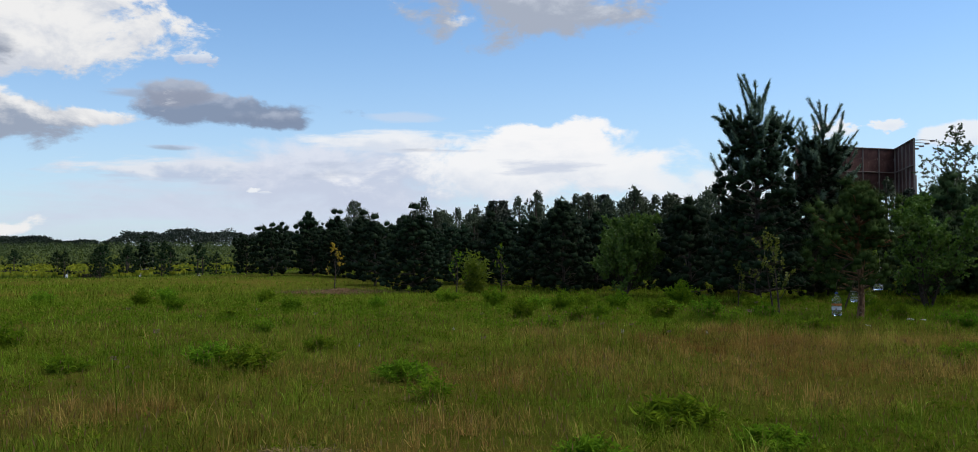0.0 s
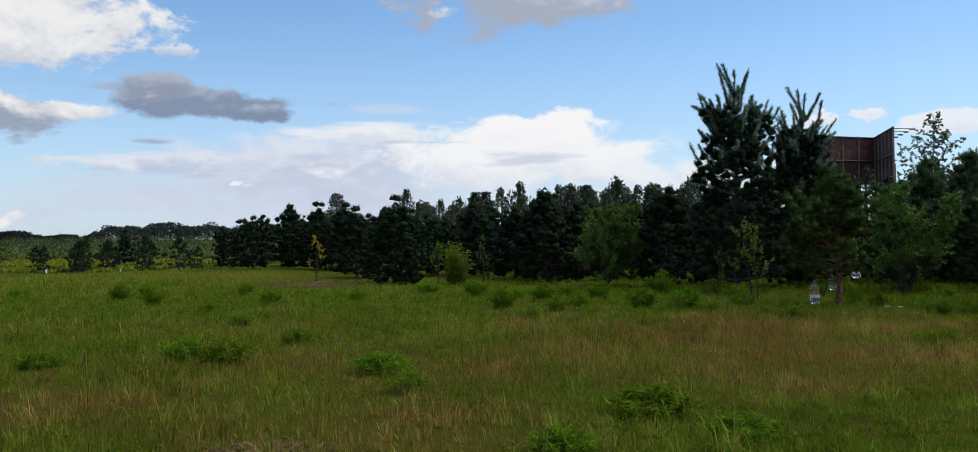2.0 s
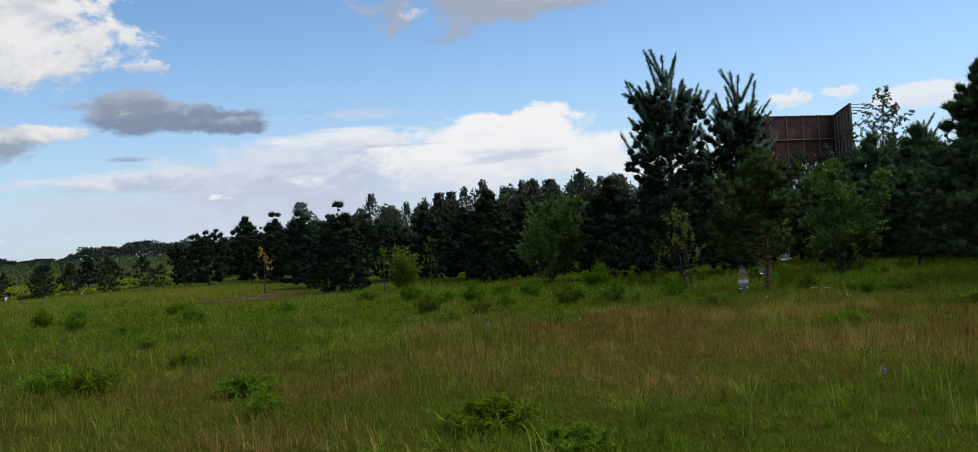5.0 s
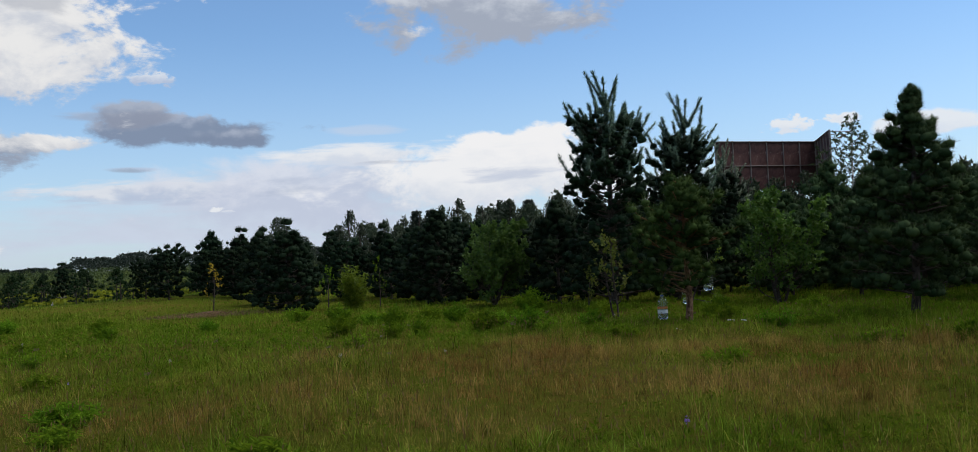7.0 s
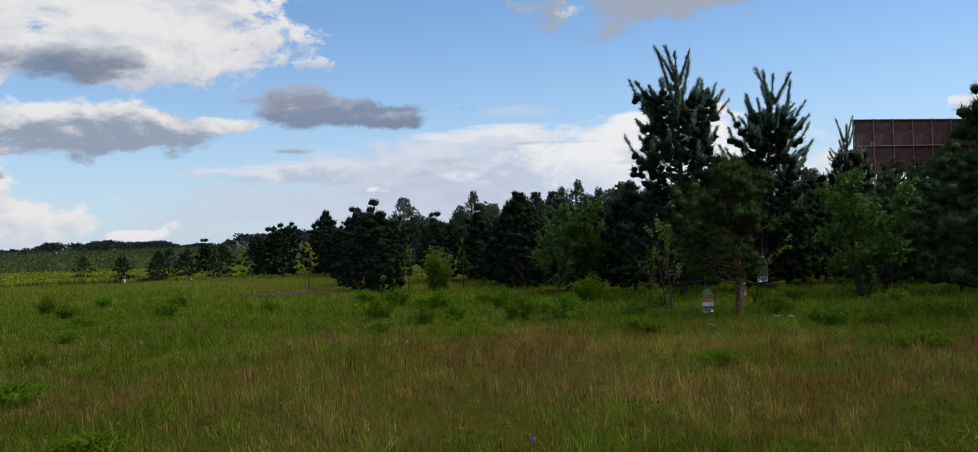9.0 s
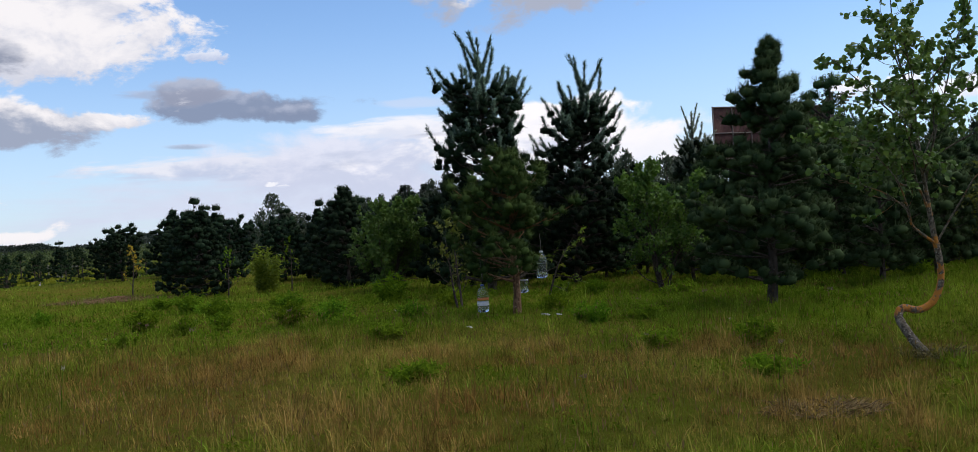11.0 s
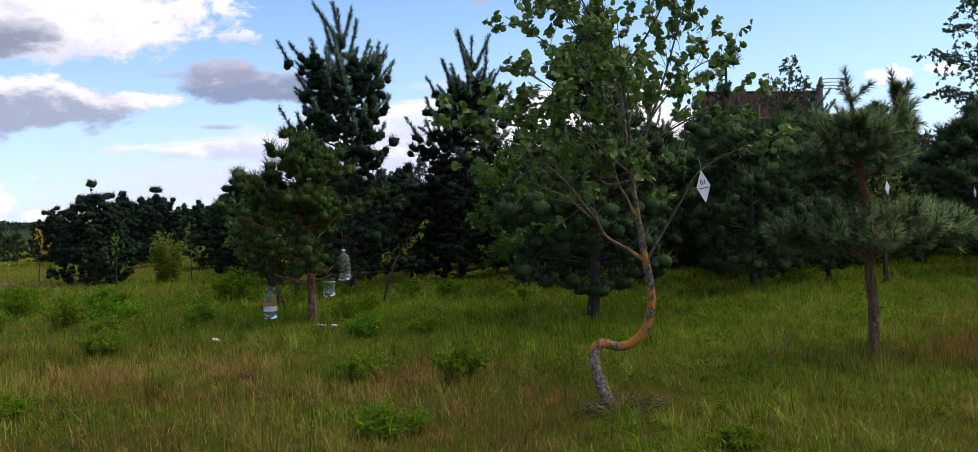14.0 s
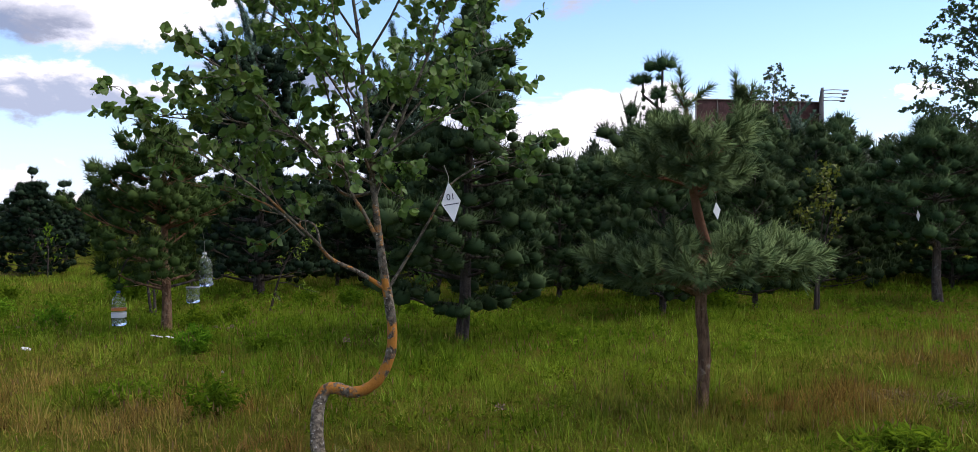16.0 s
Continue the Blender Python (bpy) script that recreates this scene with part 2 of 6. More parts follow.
# Near-black: crown shade is put into the colour; pale tips stand for rim light.
NEEDLES = foliage("pine_needles_in_shade", (0.005, 0.012, 0.006), (0.020, 0.036, 0.017), (0.042, 0.062, 0.036), 0.05, 0.7, 0.03)
# Copies of these needles with the light on each pine painted into the colour.
NEEDLES_NEAR = foliage("pine_needles_bluish_lit", (0.046, 0.100, 0.038), (0.165, 0.255, 0.100), (0.180, 0.270, 0.120), 0.22, 0.65, 0.03)
NEEDLES_LIT = foliage("pine_needles_lit", (0.015, 0.035, 0.013), (0.064, 0.104, 0.040), (0.076, 0.116, 0.048), 0.12, 0.7, 0.03)
NEEDLES_HALF_LIT = foliage("pine_needles_half_lit", (0.015, 0.034, 0.008), (0.068, 0.108, 0.027), (0.078, 0.118, 0.034), 0.10, 0.7, 0.03)
NEEDLES_SHADED = foliage("pine_needles_shaded", (0.007, 0.017, 0.007), (0.031, 0.053, 0.020), (0.048, 0.073, 0.033), 0.06, 0.7, 0.03)
SHOOTS = foliage("pine_shoot_needles", (0.044, 0.088, 0.062), (0.140, 0.215, 0.150), None, 0.30, 0.65, 0.06)
PALE_SHOOTS = foliage("pale_shoot_needles", (0.120, 0.150, 0.110), (0.240, 0.280, 0.210), None, 0.30, 0.65, 0.06)
ASPEN = foliage("aspen_leaves", (0.044, 0.084, 0.014), (0.126, 0.182, 0.038), None, 0.38, 0.5, 0.25)
BROAD = foliage("broad_leaves", (0.044, 0.092, 0.015), (0.120, 0.188, 0.034), None, 0.35)
BIRCH = foliage("birch_leaves", (0.024, 0.048, 0.016), (0.066, 0.100, 0.032), None, 0.35)
FRESH = foliage("fresh_leaves", (0.040, 0.088, 0.012), (0.112, 0.178, 0.026), None, 0.40)
LIME = foliage("willow_leaves", (0.095, 0.155, 0.012), (0.220, 0.290, 0.024), None, 0.45)
BRUSH = surface("dry_brushwood", lambda n: n.mix(n.noise(own(n), 5.0, 3.0), (0.030, 0.024, 0.018), (0.075, 0.060, 0.045)), 0.9)
YELLOWING = foliage("yellowing_leaves", (0.075, 0.110, 0.014), (0.180, 0.190, 0.025), None, 0.4)
OCHRE = foliage("turned_leaves", (0.220, 0.140, 0.012), (0.420, 0.260, 0.020), None, 0.4)
WEED = foliage("weed_leaves", (0.050, 0.120, 0.006), (0.165, 0.270, 0.014), None, 0.42, 0.7, 0.03)
WEED_LIGHT = foliage("pale_weed_leaves", (0.078, 0.160, 0.008), (0.210, 0.320, 0.020), None, 0.45, 0.7, 0.03)
HERB = foliage("herb_leaves", (0.060, 0.122, 0.006), (0.155, 0.230, 0.014), None, 0.38, 0.8, 0.02)
FAR_GREEN = foliage("far_leaves", (0.025, 0.043, 0.025), (0.064, 0.090, 0.048), None, 0.20)
FAR_DARK = foliage("far_conifers", (0.013, 0.023, 0.016), (0.030, 0.045, 0.030), None, 0.10)
YOUNG = foliage("young_trees", (0.040, 0.066, 0.016), (0.084, 0.116, 0.030), None, 0.20)
PINE_BARK = bark("pine_bark", (0.085, 0.046, 0.026), (0.285, 0.168, 0.100), (0.31, 0.23, 0.16), 30, 1.0, (0.22, 0.100, 0.050))
GREY_BARK = bark("greyish_pine_bark", (0.050, 0.038, 0.032), (0.150, 0.112, 0.090), (0.20, 0.18, 0.15), 26)
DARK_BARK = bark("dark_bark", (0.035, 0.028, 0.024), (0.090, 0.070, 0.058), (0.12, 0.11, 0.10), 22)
TWIG = bark("twig_bark", (0.050, 0.040, 0.032), (0.115, 0.090, 0.070), (0.15, 0.14, 0.12), 30)
BIRCH_BARK = bark("birch_bark", (0.40, 0.39, 0.36), (0.62, 0.60, 0.56), (0.05, 0.05, 0.05), 9)


def lichened(n):
    f = n.noise(own(n), 34, 6.0, 0.7, 0.5)
    c = n.mix(n.smooth(f, 0.38, 0.62), (0.042, 0.034, 0.024), (0.168, 0.142, 0.104))
    c = n.mix(n.smooth(n.noise(own(n), 70, 4.0), 0.60, 0.68), c, (0.34, 0.32, 0.27))
    z = n.add("ShaderNodeSeparateXYZ")
    n.link(own(n), z.inputs[0])
    patch = n.noise(own(n), 7.5, 5.0, 0.6)
    spread = n.math("MULTIPLY", n.smooth(z.outputs[2], 0.24, 0.34), n.smooth(z.outputs[2], 1.7, 0.85))
    f = n.math("MULTIPLY", n.smooth(n.math("MULTIPLY_ADD", n.noise(own(n), 45, 3.0), 0.25, patch), 0.630, 0.700), spread)
    bend = n.math("MULTIPLY", n.smooth(z.outputs[2], 0.30, 0.36), n.smooth(z.outputs[2], 0.56, 0.46))
    f = n.math("MAXIMUM", f, n.math("MULTIPLY", n.smooth(n.math("MULTIPLY_ADD", n.noise(own(n), 30, 4.0), 0.5, patch), 0.70, 0.80), bend))
    return n.mix(f, c, n.mix(n.noise(own(n), 120, 3.0), (0.30, 0.105, 0.016), (0.46, 0.20, 0.035)))


ASPEN_BARK = surface("lichened_aspen_bark", lichened, 0.9, bump=(lambda n: n.noise(own(n), 60, 5.0, 0.7), 0.8, 0.012), specular=0.15)


def turf(n):
    p = place(n)
    a, b = n.noise(p, 0.35, 5.0, 0.6), n.noise(p, 9.0, 5.0, 0.7)
    c = n.mix(n.smooth(a, 0.42, 0.62), (0.092, 0.112, 0.012), (0.150, 0.104, 0.024))
    c = n.mix(n.smooth(b, 0.35, 0.7), c, (0.104, 0.136, 0.011))
    c = n.mix(n.smooth(n.noise(p, 70.0, 4.0, 0.7), 0.50, 0.66), c, (0.175, 0.160, 0.036))
    s = n.add("ShaderNodeSeparateXYZ")
    n.link(p, s.inputs[0])
    return n.mix(n.smooth(s.outputs[1], 32.0, 46.0), c, n.mix(b, (0.060, 0.085, 0.018), (0.100, 0.115, 0.022)))


TURF = surface("turf", turf, 0.95, bump=(lambda n: n.noise(place(n), 26, 8.0, 0.8), 1.0, 0.10), specular=0.0)


def blades(n):
    dry, v, _ = uv(n)
    shade, hue, _ = uv(n, "shade")
    green = n.mix(hue, (0.076, 0.138, 0.009), (0.140, 0.198, 0.017))
    straw = n.mix(hue, (0.184, 0.108, 0.027), (0.272, 0.178, 0.050))
    c = n.mix(dry, green, straw)
    c = n.mix(n.smooth(shade, 0.86, 0.98), c, n.mix(n.smooth(dry, 0.1, 0.5), (0.140, 0.205, 0.026), (0.235, 0.165, 0.050)))
    c = n.mix(n.math("MULTIPLY", n.smooth(v, 0.3, 1.0), 0.22), c, n.mix(dry, (0.160, 0.212, 0.014), (0.225, 0.140, 0.040)))
    h = n.add("ShaderNodeHueSaturation")
    n.link(c, h.inputs["Color"])
    n.link(n.math("MULTIPLY_ADD", shade, 1.46, 0.33), h.inputs["Value"])
    return h.outputs[0]


GRASS = surface("grass_blades", blades, 1.0, 0.35, specular=0.0)


def goldfield(n):
    u, v, _ = uv(n)
    return n.mix(n.smooth(v, 0.4, 0.9), n.mix(u, (0.06, 0.10, 0.015), (0.11, 0.15, 0.02)), n.mix(u, (0.15, 0.19, 0.018), (0.30, 0.30, 0.022)))


def seeds(n):
    u, v, _ = uv(n)
    return n.mix(n.smooth(v, 0.2, 0.8), (0.120, 0.130, 0.030), n.mix(u, (0.130, 0.080, 0.028), (0.215, 0.150, 0.060)))


SEEDS = surface("seed_heads", seeds, 1.0, 0.3, specular=0.0)
GOLD = surface("yellow_flowering_field", goldfield, 0.8, 0.25, specular=0.1)


def rusty(n):
    p = own(n)
    a, b = n.noise(p, 1.3, 7.0, 0.65), n.noise(p, 9.0, 5.0, 0.7)
    c = n.mix(n.smooth(a, 0.35, 0.65), (0.052, 0.022, 0.020), (0.120, 0.056, 0.048))
    c = n.mix(n.smooth(b, 0.60, 0.70), c, (0.19, 0.14, 0.125))
    return n.mix(n.smooth(n.noise(p, 3.0, 6.0, 0.7), 0.60, 0.66), c, (0.23, 0.17, 0.15))


RUST = surface("rusted_sheet", rusty, 0.85, bump=(lambda n: n.noise(own(n), 20, 4.0), 0.4, 0.02))
STEEL = surface("weathered_steel", lambda n: n.mix(n.noise(own(n), 6.0, 5.0), (0.15, 0.12, 0.105), (0.30, 0.25, 0.225)), 0.6)
CARD = surface("white_card", lambda n: n.mix(n.noise(own(n), 24.0, 4.0), (0.66, 0.66, 0.66), (0.80, 0.80, 0.80)), 0.45, 0.1)
INK = surface("grey_ink", lambda n: n.mix(n.noise(own(n), 80.0, 2.0), (0.05, 0.05, 0.06), (0.09, 0.09, 0.11)), 0.7)
STRING = surface("pale_string", lambda n: n.mix(n.noise(own(n), 90.0, 2.0), (0.25, 0.23, 0.20), (0.42, 0.40, 0.35)), 0.9)
BLUE_CAP = surface("blue_plastic", lambda n: n.mix(n.noise(own(n), 40.0, 2.0), (0.03, 0.07, 0.22), (0.05, 0.10, 0.30)), 0.4)
GREY_CAP = surface("pale_plastic", lambda n: n.mix(n.noise(own(n), 40.0, 2.0), (0.40, 0.42, 0.43), (0.52, 0.53, 0.54)), 0.45)
ORANGE = surface("orange_label", lambda n: n.mix(n.noise(own(n), 30.0, 3.0), (0.50, 0.13, 0.03), (0.62, 0.22, 0.06)), 0.5)
PALE_LABEL = surface("white_label", lambda n: n.mix(n.noise(own(n), 30.0, 3.0), (0.55, 0.55, 0.55), (0.72, 0.72, 0.72)), 0.5)
PALE_WOOD = surface("bleached_wood", lambda n: n.mix(n.noise(own(n), 14.0, 5.0), (0.20, 0.19, 0.16), (0.33, 0.31, 0.27)), 0.85)
PETAL = surface("white_petals", lambda n: n.mix(n.noise(own(n), 50.0, 2.0), (0.24, 0.22, 0.15), (0.38, 0.35, 0.25)), 0.9, 0.3, specular=0.0)
MAUVE = surface("mauve_petals", lambda n: n.mix(n.noise(own(n), 50.0, 2.0), (0.20, 0.12, 0.34), (0.34, 0.22, 0.48)), 0.7, 0.3)
SEEDHEAD = surface("brown_seed_heads", lambda n: n.mix(n.noise(own(n), 50.0, 2.0), (0.12, 0.07, 0.05), (0.22, 0.14, 0.11)), 0.9)

PET = bpy.data.materials.new("clear_bottle_plastic")
PET.use_nodes = True
_n = Nodes(PET.node_tree)
_p = _n.add("ShaderNodeBsdfPrincipled")
_p.inputs["Base Color"].default_value = (0.90, 0.94, 0.96, 1)
_p.inputs["Roughness"].default_value, _p.inputs["IOR"].default_value, _p.inputs["Transmission Weight"].default_value = 0.10, 1.22, 0.95
_n.link(_p.outputs[0], _n.add("ShaderNodeOutputMaterial").inputs[0])


# ---------------------------------------------------------------- mesh tools
def solid(name, verts, faces, mat, uvs=None, shades=None, smooth=False, normals=None):
    """A mesh from arrays. faces: (n, 3) or (n, 4); uvs: (points, 2), one pair a point, kept as the layer "leaf"; shades likewise."""
    verts, faces = np.asarray(verts, np.float32), np.asarray(faces, np.int32)
    me = bpy.data.meshes.new(name)
    n, k = faces.shape
    me.vertices.add(len(verts)), me.loops.add(n * k), me.polygons.add(n)
    me.vertices.foreach_set("co", verts.ravel())
    me.loops.foreach_set("vertex_index", faces.ravel())
    me.polygons.foreach_set("loop_start", np.arange(0, n * k, k, dtype=np.int32))
    if smooth:
        me.polygons.foreach_set("use_smooth", np.ones(n, bool))
    for layer, values in (("leaf", uvs), ("shade", shades)):
        if values is not None:
            me.uv_layers.new(name=layer).data.foreach_set("uv", np.asarray(values, np.float32)[faces.ravel()].ravel())
    me.update(calc_edges=True)
    if normals is not None:
        me.polygons.foreach_set("use_smooth", np.ones(n, bool))
        me.normals_split_custom_set_from_vertices(np.asarray(normals, np.float32))
    me.materials.append(mat)
    return me


def facing(v, f, out):
    """Turns triangles so that they face along out, one way for each point."""
    n = np.cross(v[f[:, 1]] - v[f[:, 0]], v[f[:, 2]] - v[f[:, 0]])
    away = (n * out[f[:, 0]]).sum(1) < 0
    f = f.copy()
    f[away] = f[away][:, ::-1]
    return f


def piece(name, me, parent=None, label="", m=None):
    ob = new(name, me)
    ob.parent = parent
    if m is not None:
        ob.matrix_basis = m
    return tagged(ob, label) if label else ob


def part(name, bm, material, parent, label=""):
    me = bpy.data.meshes.new(name)
    bm.to_mesh(me)
    bm.free()
    me.materials.append(material)
    return piece(name, me, parent, label)


def thing(name, m, label, category, group="", kind=""):
    ob = new(name)
    ob.empty_display_size = 0.1
    ob.matrix_basis = m
    return tagged(ob, label, category, group, kind)


class Tubes:
    """Round limbs gathered into one mesh."""

    def __init__(self, sides=6):
        self.v, self.f, self.sides, self.count = [], [], sides, 0

    def add(self, pts, radii, sides=None):
        pts, k = np.asarray(pts, float), sides or self.sides
        tang = np.gradient(pts, axis=0)
        tang /= np.linalg.norm(tang, axis=1, keepdims=True) + 1e-9
        ref = np.array([0.31, 0.95, 0.05]) if abs(tang[0, 2]) > 0.5 else np.array([0, 0, 1.0])
        a = np.cross(tang, ref)
        a /= np.linalg.norm(a, axis=1, keepdims=True) + 1e-9
        b = np.cross(tang, a)
        ang = np.arange(k) * TAU / k
        ring = a[:, None] * np.cos(ang)[None, :, None] + b[:, None] * np.sin(ang)[None, :, None]
        self.v.append((pts[:, None] + ring * np.asarray(radii, float)[:, None, None]).reshape(-1, 3))
        i, j = np.meshgrid(np.arange(len(pts) - 1), np.arange(k), indexing="ij")
        q = np.stack([i * k + j, i * k + (j + 1) % k, (i + 1) * k + (j + 1) % k, (i + 1) * k + j], -1).reshape(-1, 4)
        self.f.append(q + self.count)
        self.count += len(pts) * k
        return self

    def mesh(self, name, mat):
        return solid(name, np.concatenate(self.v), np.concatenate(self.f), mat, smooth=True)


def curve(pts, steps=6):
    """A smooth line through the points."""
    p = np.asarray(pts, float)
    p = np.vstack([2 * p[0] - p[1], p, 2 * p[-1] - p[-2]])
    out = []
    for i in range(1, len(p) - 2):
        for s in np.arange(steps) / steps:
            out.append(0.5 * (2 * p[i] + (p[i + 1] - p[i - 1]) * s + (2 * p[i - 1] - 5 * p[i] + 4 * p[i + 1] - p[i + 2]) * s**2 + (3 * p[i] - p[i - 1] - 3 * p[i + 1] + p[i + 2]) * s**3))
    return np.array(out + [p[-2]])


def unit(v):
    v = np.asarray(v, float)
    return v / (np.linalg.norm(v, axis=-1, keepdims=True) + 1e-9)


def needle_mesh(r, shoots, per, long, wide, mat, name="crown"):
    """Needles on shoots (rows of start, way with length): thin triangles that stand off the shoot and close round its tip."""
    s = np.asarray(shoots, float)
    start, way = s[:, None, :3], s[:, None, 3:6]
    n = len(s)
    t = r.uniform(0.0, 1.0, (n, per))
    turn = r.uniform(0, TAU, (n, per))
    lean = np.radians(62 - 40 * t**1.5) + r.normal(0, 0.12, (n, per))
    axis = unit(way)
    ref = np.where(np.abs(axis[..., 2:3]) > 0.9, [[[1.0, 0, 0]]], [[[0, 0, 1.0]]])
    a = unit(np.cross(axis, ref))
    b = np.cross(axis, a)
    out = a * np.cos(turn)[..., None] + b * np.sin(turn)[..., None]
    d = axis * np.cos(lean)[..., None] + out * np.sin(lean)[..., None]
    ln = (long * r.uniform(0.7, 1.15, (n, per)))[..., None]
    base = start + way * t[..., None]
    side = unit(np.cross(d, out + r.normal(0, 0.6, d.shape))) * wide / 2
    tip = base + d * ln - np.array([0, 0, 0.10]) * ln * r.uniform(0, 1, (n, per, 1))
    v = np.stack([base - side, base + side, tip], 2).reshape(-1, 3)
    f = np.arange(len(v)).reshape(-1, 3)
    tone = np.clip(r.normal(0.45, 0.22, (n, 1, 1)) + r.normal(0, 0.12, (n, per, 1)), 0, 1)
    u = np.stack([np.broadcast_to(tone, (n, per, 3)), np.broadcast_to([0.0, 0.0, 1.0], (n, per, 3))], -1).reshape(-1, 2)
    heart = np.repeat(s[:, 6:9], per * 3, 0)
    soft = unit(unit(v - heart) + 0.35 * np.repeat(d.reshape(-1, 3), 3, 0))
    return solid(name, v, facing(v, f, soft), mat, u, normals=soft)


GOLDEN = (1 + math.sqrt(5)) / 2
ICO = unit([(-1, GOLDEN, 0), (1, GOLDEN, 0), (-1, -GOLDEN, 0), (1, -GOLDEN, 0), (0, -1, GOLDEN), (0, 1, GOLDEN), (0, -1, -GOLDEN), (0, 1, -GOLDEN), (GOLDEN, 0, -1), (GOLDEN, 0, 1), (-GOLDEN, 0, -1), (-GOLDEN, 0, 1)])
ICO_FACES = np.array([(0, 11, 5), (0, 5, 1), (0, 1, 7), (0, 7, 10), (0, 10, 11), (1, 5, 9), (5, 11, 4), (11, 10, 2), (10, 7, 6), (7, 1, 8), (3, 9, 4), (3, 4, 2), (3, 2, 6), (3, 6, 8), (3, 8, 9), (4, 9, 5), (2, 4, 11), (6, 2, 10), (8, 6, 7), (9, 8, 1)])


def puff_mesh(r, rows, per, wide, mat, name="crown", core=0.62):
    """Needle puffs (rows of centre, way, radius): needles that stand out from each centre round a small uneven heart of dense needles."""
    s = np.asarray(rows, float)
    n = len(s)
    c, way, rad = s[:, None, :3], s[:, None, 3:6], s[:, None, 6:7]
    d = unit(r.normal(0, 1, (n, per, 3)) + 0.45 * way + np.array([0, 0, 0.42]))
    base = c + d * rad * r.uniform(0.15, 0.55, (n, per, 1))
    tip = c + d * rad * r.uniform(0.78, 1.20, (n, per, 1)) + np.array([0, 0, 0.10]) * rad
    side = unit(np.cross(d, r.normal(0, 1, d.shape))) * wide / 2
    v = np.stack([base - side, base + side, tip], 2).reshape(-1, 3)
    tone = np.clip(r.normal(0.42, 0.20, (n, 1, 1)) + r.normal(0, 0.16, (n, per, 1)), 0, 1)
    u = np.stack([np.broadcast_to(tone, (n, per, 3)), np.broadcast_to([0.0, 0.0, 1.0], (n, per, 3))], -1).reshape(-1, 2)
    soft = unit(np.repeat(d.reshape(-1, 3), 3, 0) + r.normal(0, 0.18, (len(v), 3)))
    f = facing(v, np.arange(len(v)).reshape(-1, 3), soft)
    if core:
        cv = s[:, None, :3] + ICO[None] * rad * core * r.uniform(0.75, 1.2, (n, 12, 1)) * [1, 1, 0.85]
        cn = np.broadcast_to(unit(ICO + [0, 0, 0.1])[None], cv.shape)
        cf = (np.arange(n)[:, None, None] * 12 + ICO_FACES[None]).reshape(-1, 3) + len(v)
        ct = np.clip(np.broadcast_to(tone[:, 0], (n, 12)) + r.normal(0, 0.15, (n, 12)), 0, 1)
        v, f, soft = np.vstack([v, cv.reshape(-1, 3)]), np.vstack([f, cf]), np.vstack([soft, cn.reshape(-1, 3)])
        u = np.vstack([u, np.stack([ct, np.zeros((n, 12))], -1).reshape(-1, 2)])
    return solid(name, v, f, mat, u, normals=soft)


def leaf_mesh(r, pos, out, size, mat, name="crown", slim=0.8, droop=0.35, round_leaf=False, hearts=None):
    """Leaves at the points pos that grow along out: folded blades of four points, or rounded ones of six."""
    pos, n = np.asarray(pos, float), len(pos)
    d = unit(np.asarray(out, float) + r.normal(0, 0.7, (n, 3)) - np.array([0, 0, droop]))
    side = unit(np.cross(d, unit(r.normal(0, 1, (n, 3)) + np.array([0, 0, 0.6]))))
    up = np.cross(side, d)
    ln = (size * r.uniform(0.65, 1.2, n))[:, None]
    w = ln * slim / 2
    if round_leaf:
        shape = [(0.0, 0.0, 0.0), (0.12, -0.62, 0.05), (0.42, -1.0, 0.13), (0.76, -0.74, 0.10), (1.0, 0.0, -0.06), (0.76, 0.74, 0.10), (0.42, 1.0, 0.13), (0.12, 0.62, 0.05)]
        faces = [(0, 1, 7), (1, 2, 6), (1, 6, 7), (2, 3, 5), (2, 5, 6), (3, 4, 5)]
    else:
        shape = [(0.0, 0.0, 0.0), (0.45, -1.0, 0.16), (1.0, 0.0, -0.08), (0.45, 1.0, 0.16)]
        faces = [(0, 1, 2), (0, 2, 3)]
    v = np.stack([pos + d * ln * a + side * w * b + up * ln * c for a, b, c in shape], 1)
    k = len(shape)
    f = (np.arange(n)[:, None, None] * k + np.array(faces)[None]).reshape(-1, 3)
    tone = np.clip(r.normal(0.5, 0.27, n), 0, 1)
    u = np.stack([np.repeat(tone, k), np.tile([s[0] for s in shape], n)], -1)
    v = v.reshape(-1, 3)
    if hearts is None:
        return solid(name, v, f, mat, u)
    soft = unit(unit(v - np.repeat(np.asarray(hearts, float), k, 0)) + 0.5 * np.repeat(up, k, 0))
    return solid(name, v, facing(v, f, soft), mat, u, normals=soft)


# ---------------------------------------------------------------- trees
def crown_cone(q):
    return (1 - q) ** 0.95 * (0.80 + 0.20 * min(1.0, q * 6)) + 0.06


def crown_egg(q):
    return math.sqrt(max(0.02, 1 - (1.65 * (q - 0.40)) ** 2)) * (1 if q < 0.85 else 0.8)


def crown_tall(q):
    if q < 0.50:
        return 1.0 - 0.45 * q
    return float(np.interp(q, [0.50, 0.58, 0.64, 0.72, 0.80, 1.0], [0.76, 0.60, 0.68, 0.74, 0.52, 0.3]))


def crown_slim(q):
    return float(np.interp(q, [0.0, 0.45, 0.55, 0.65, 0.80, 1.0], [1.0, 0.85, 0.62, 0.60, 0.36, 0.2]))


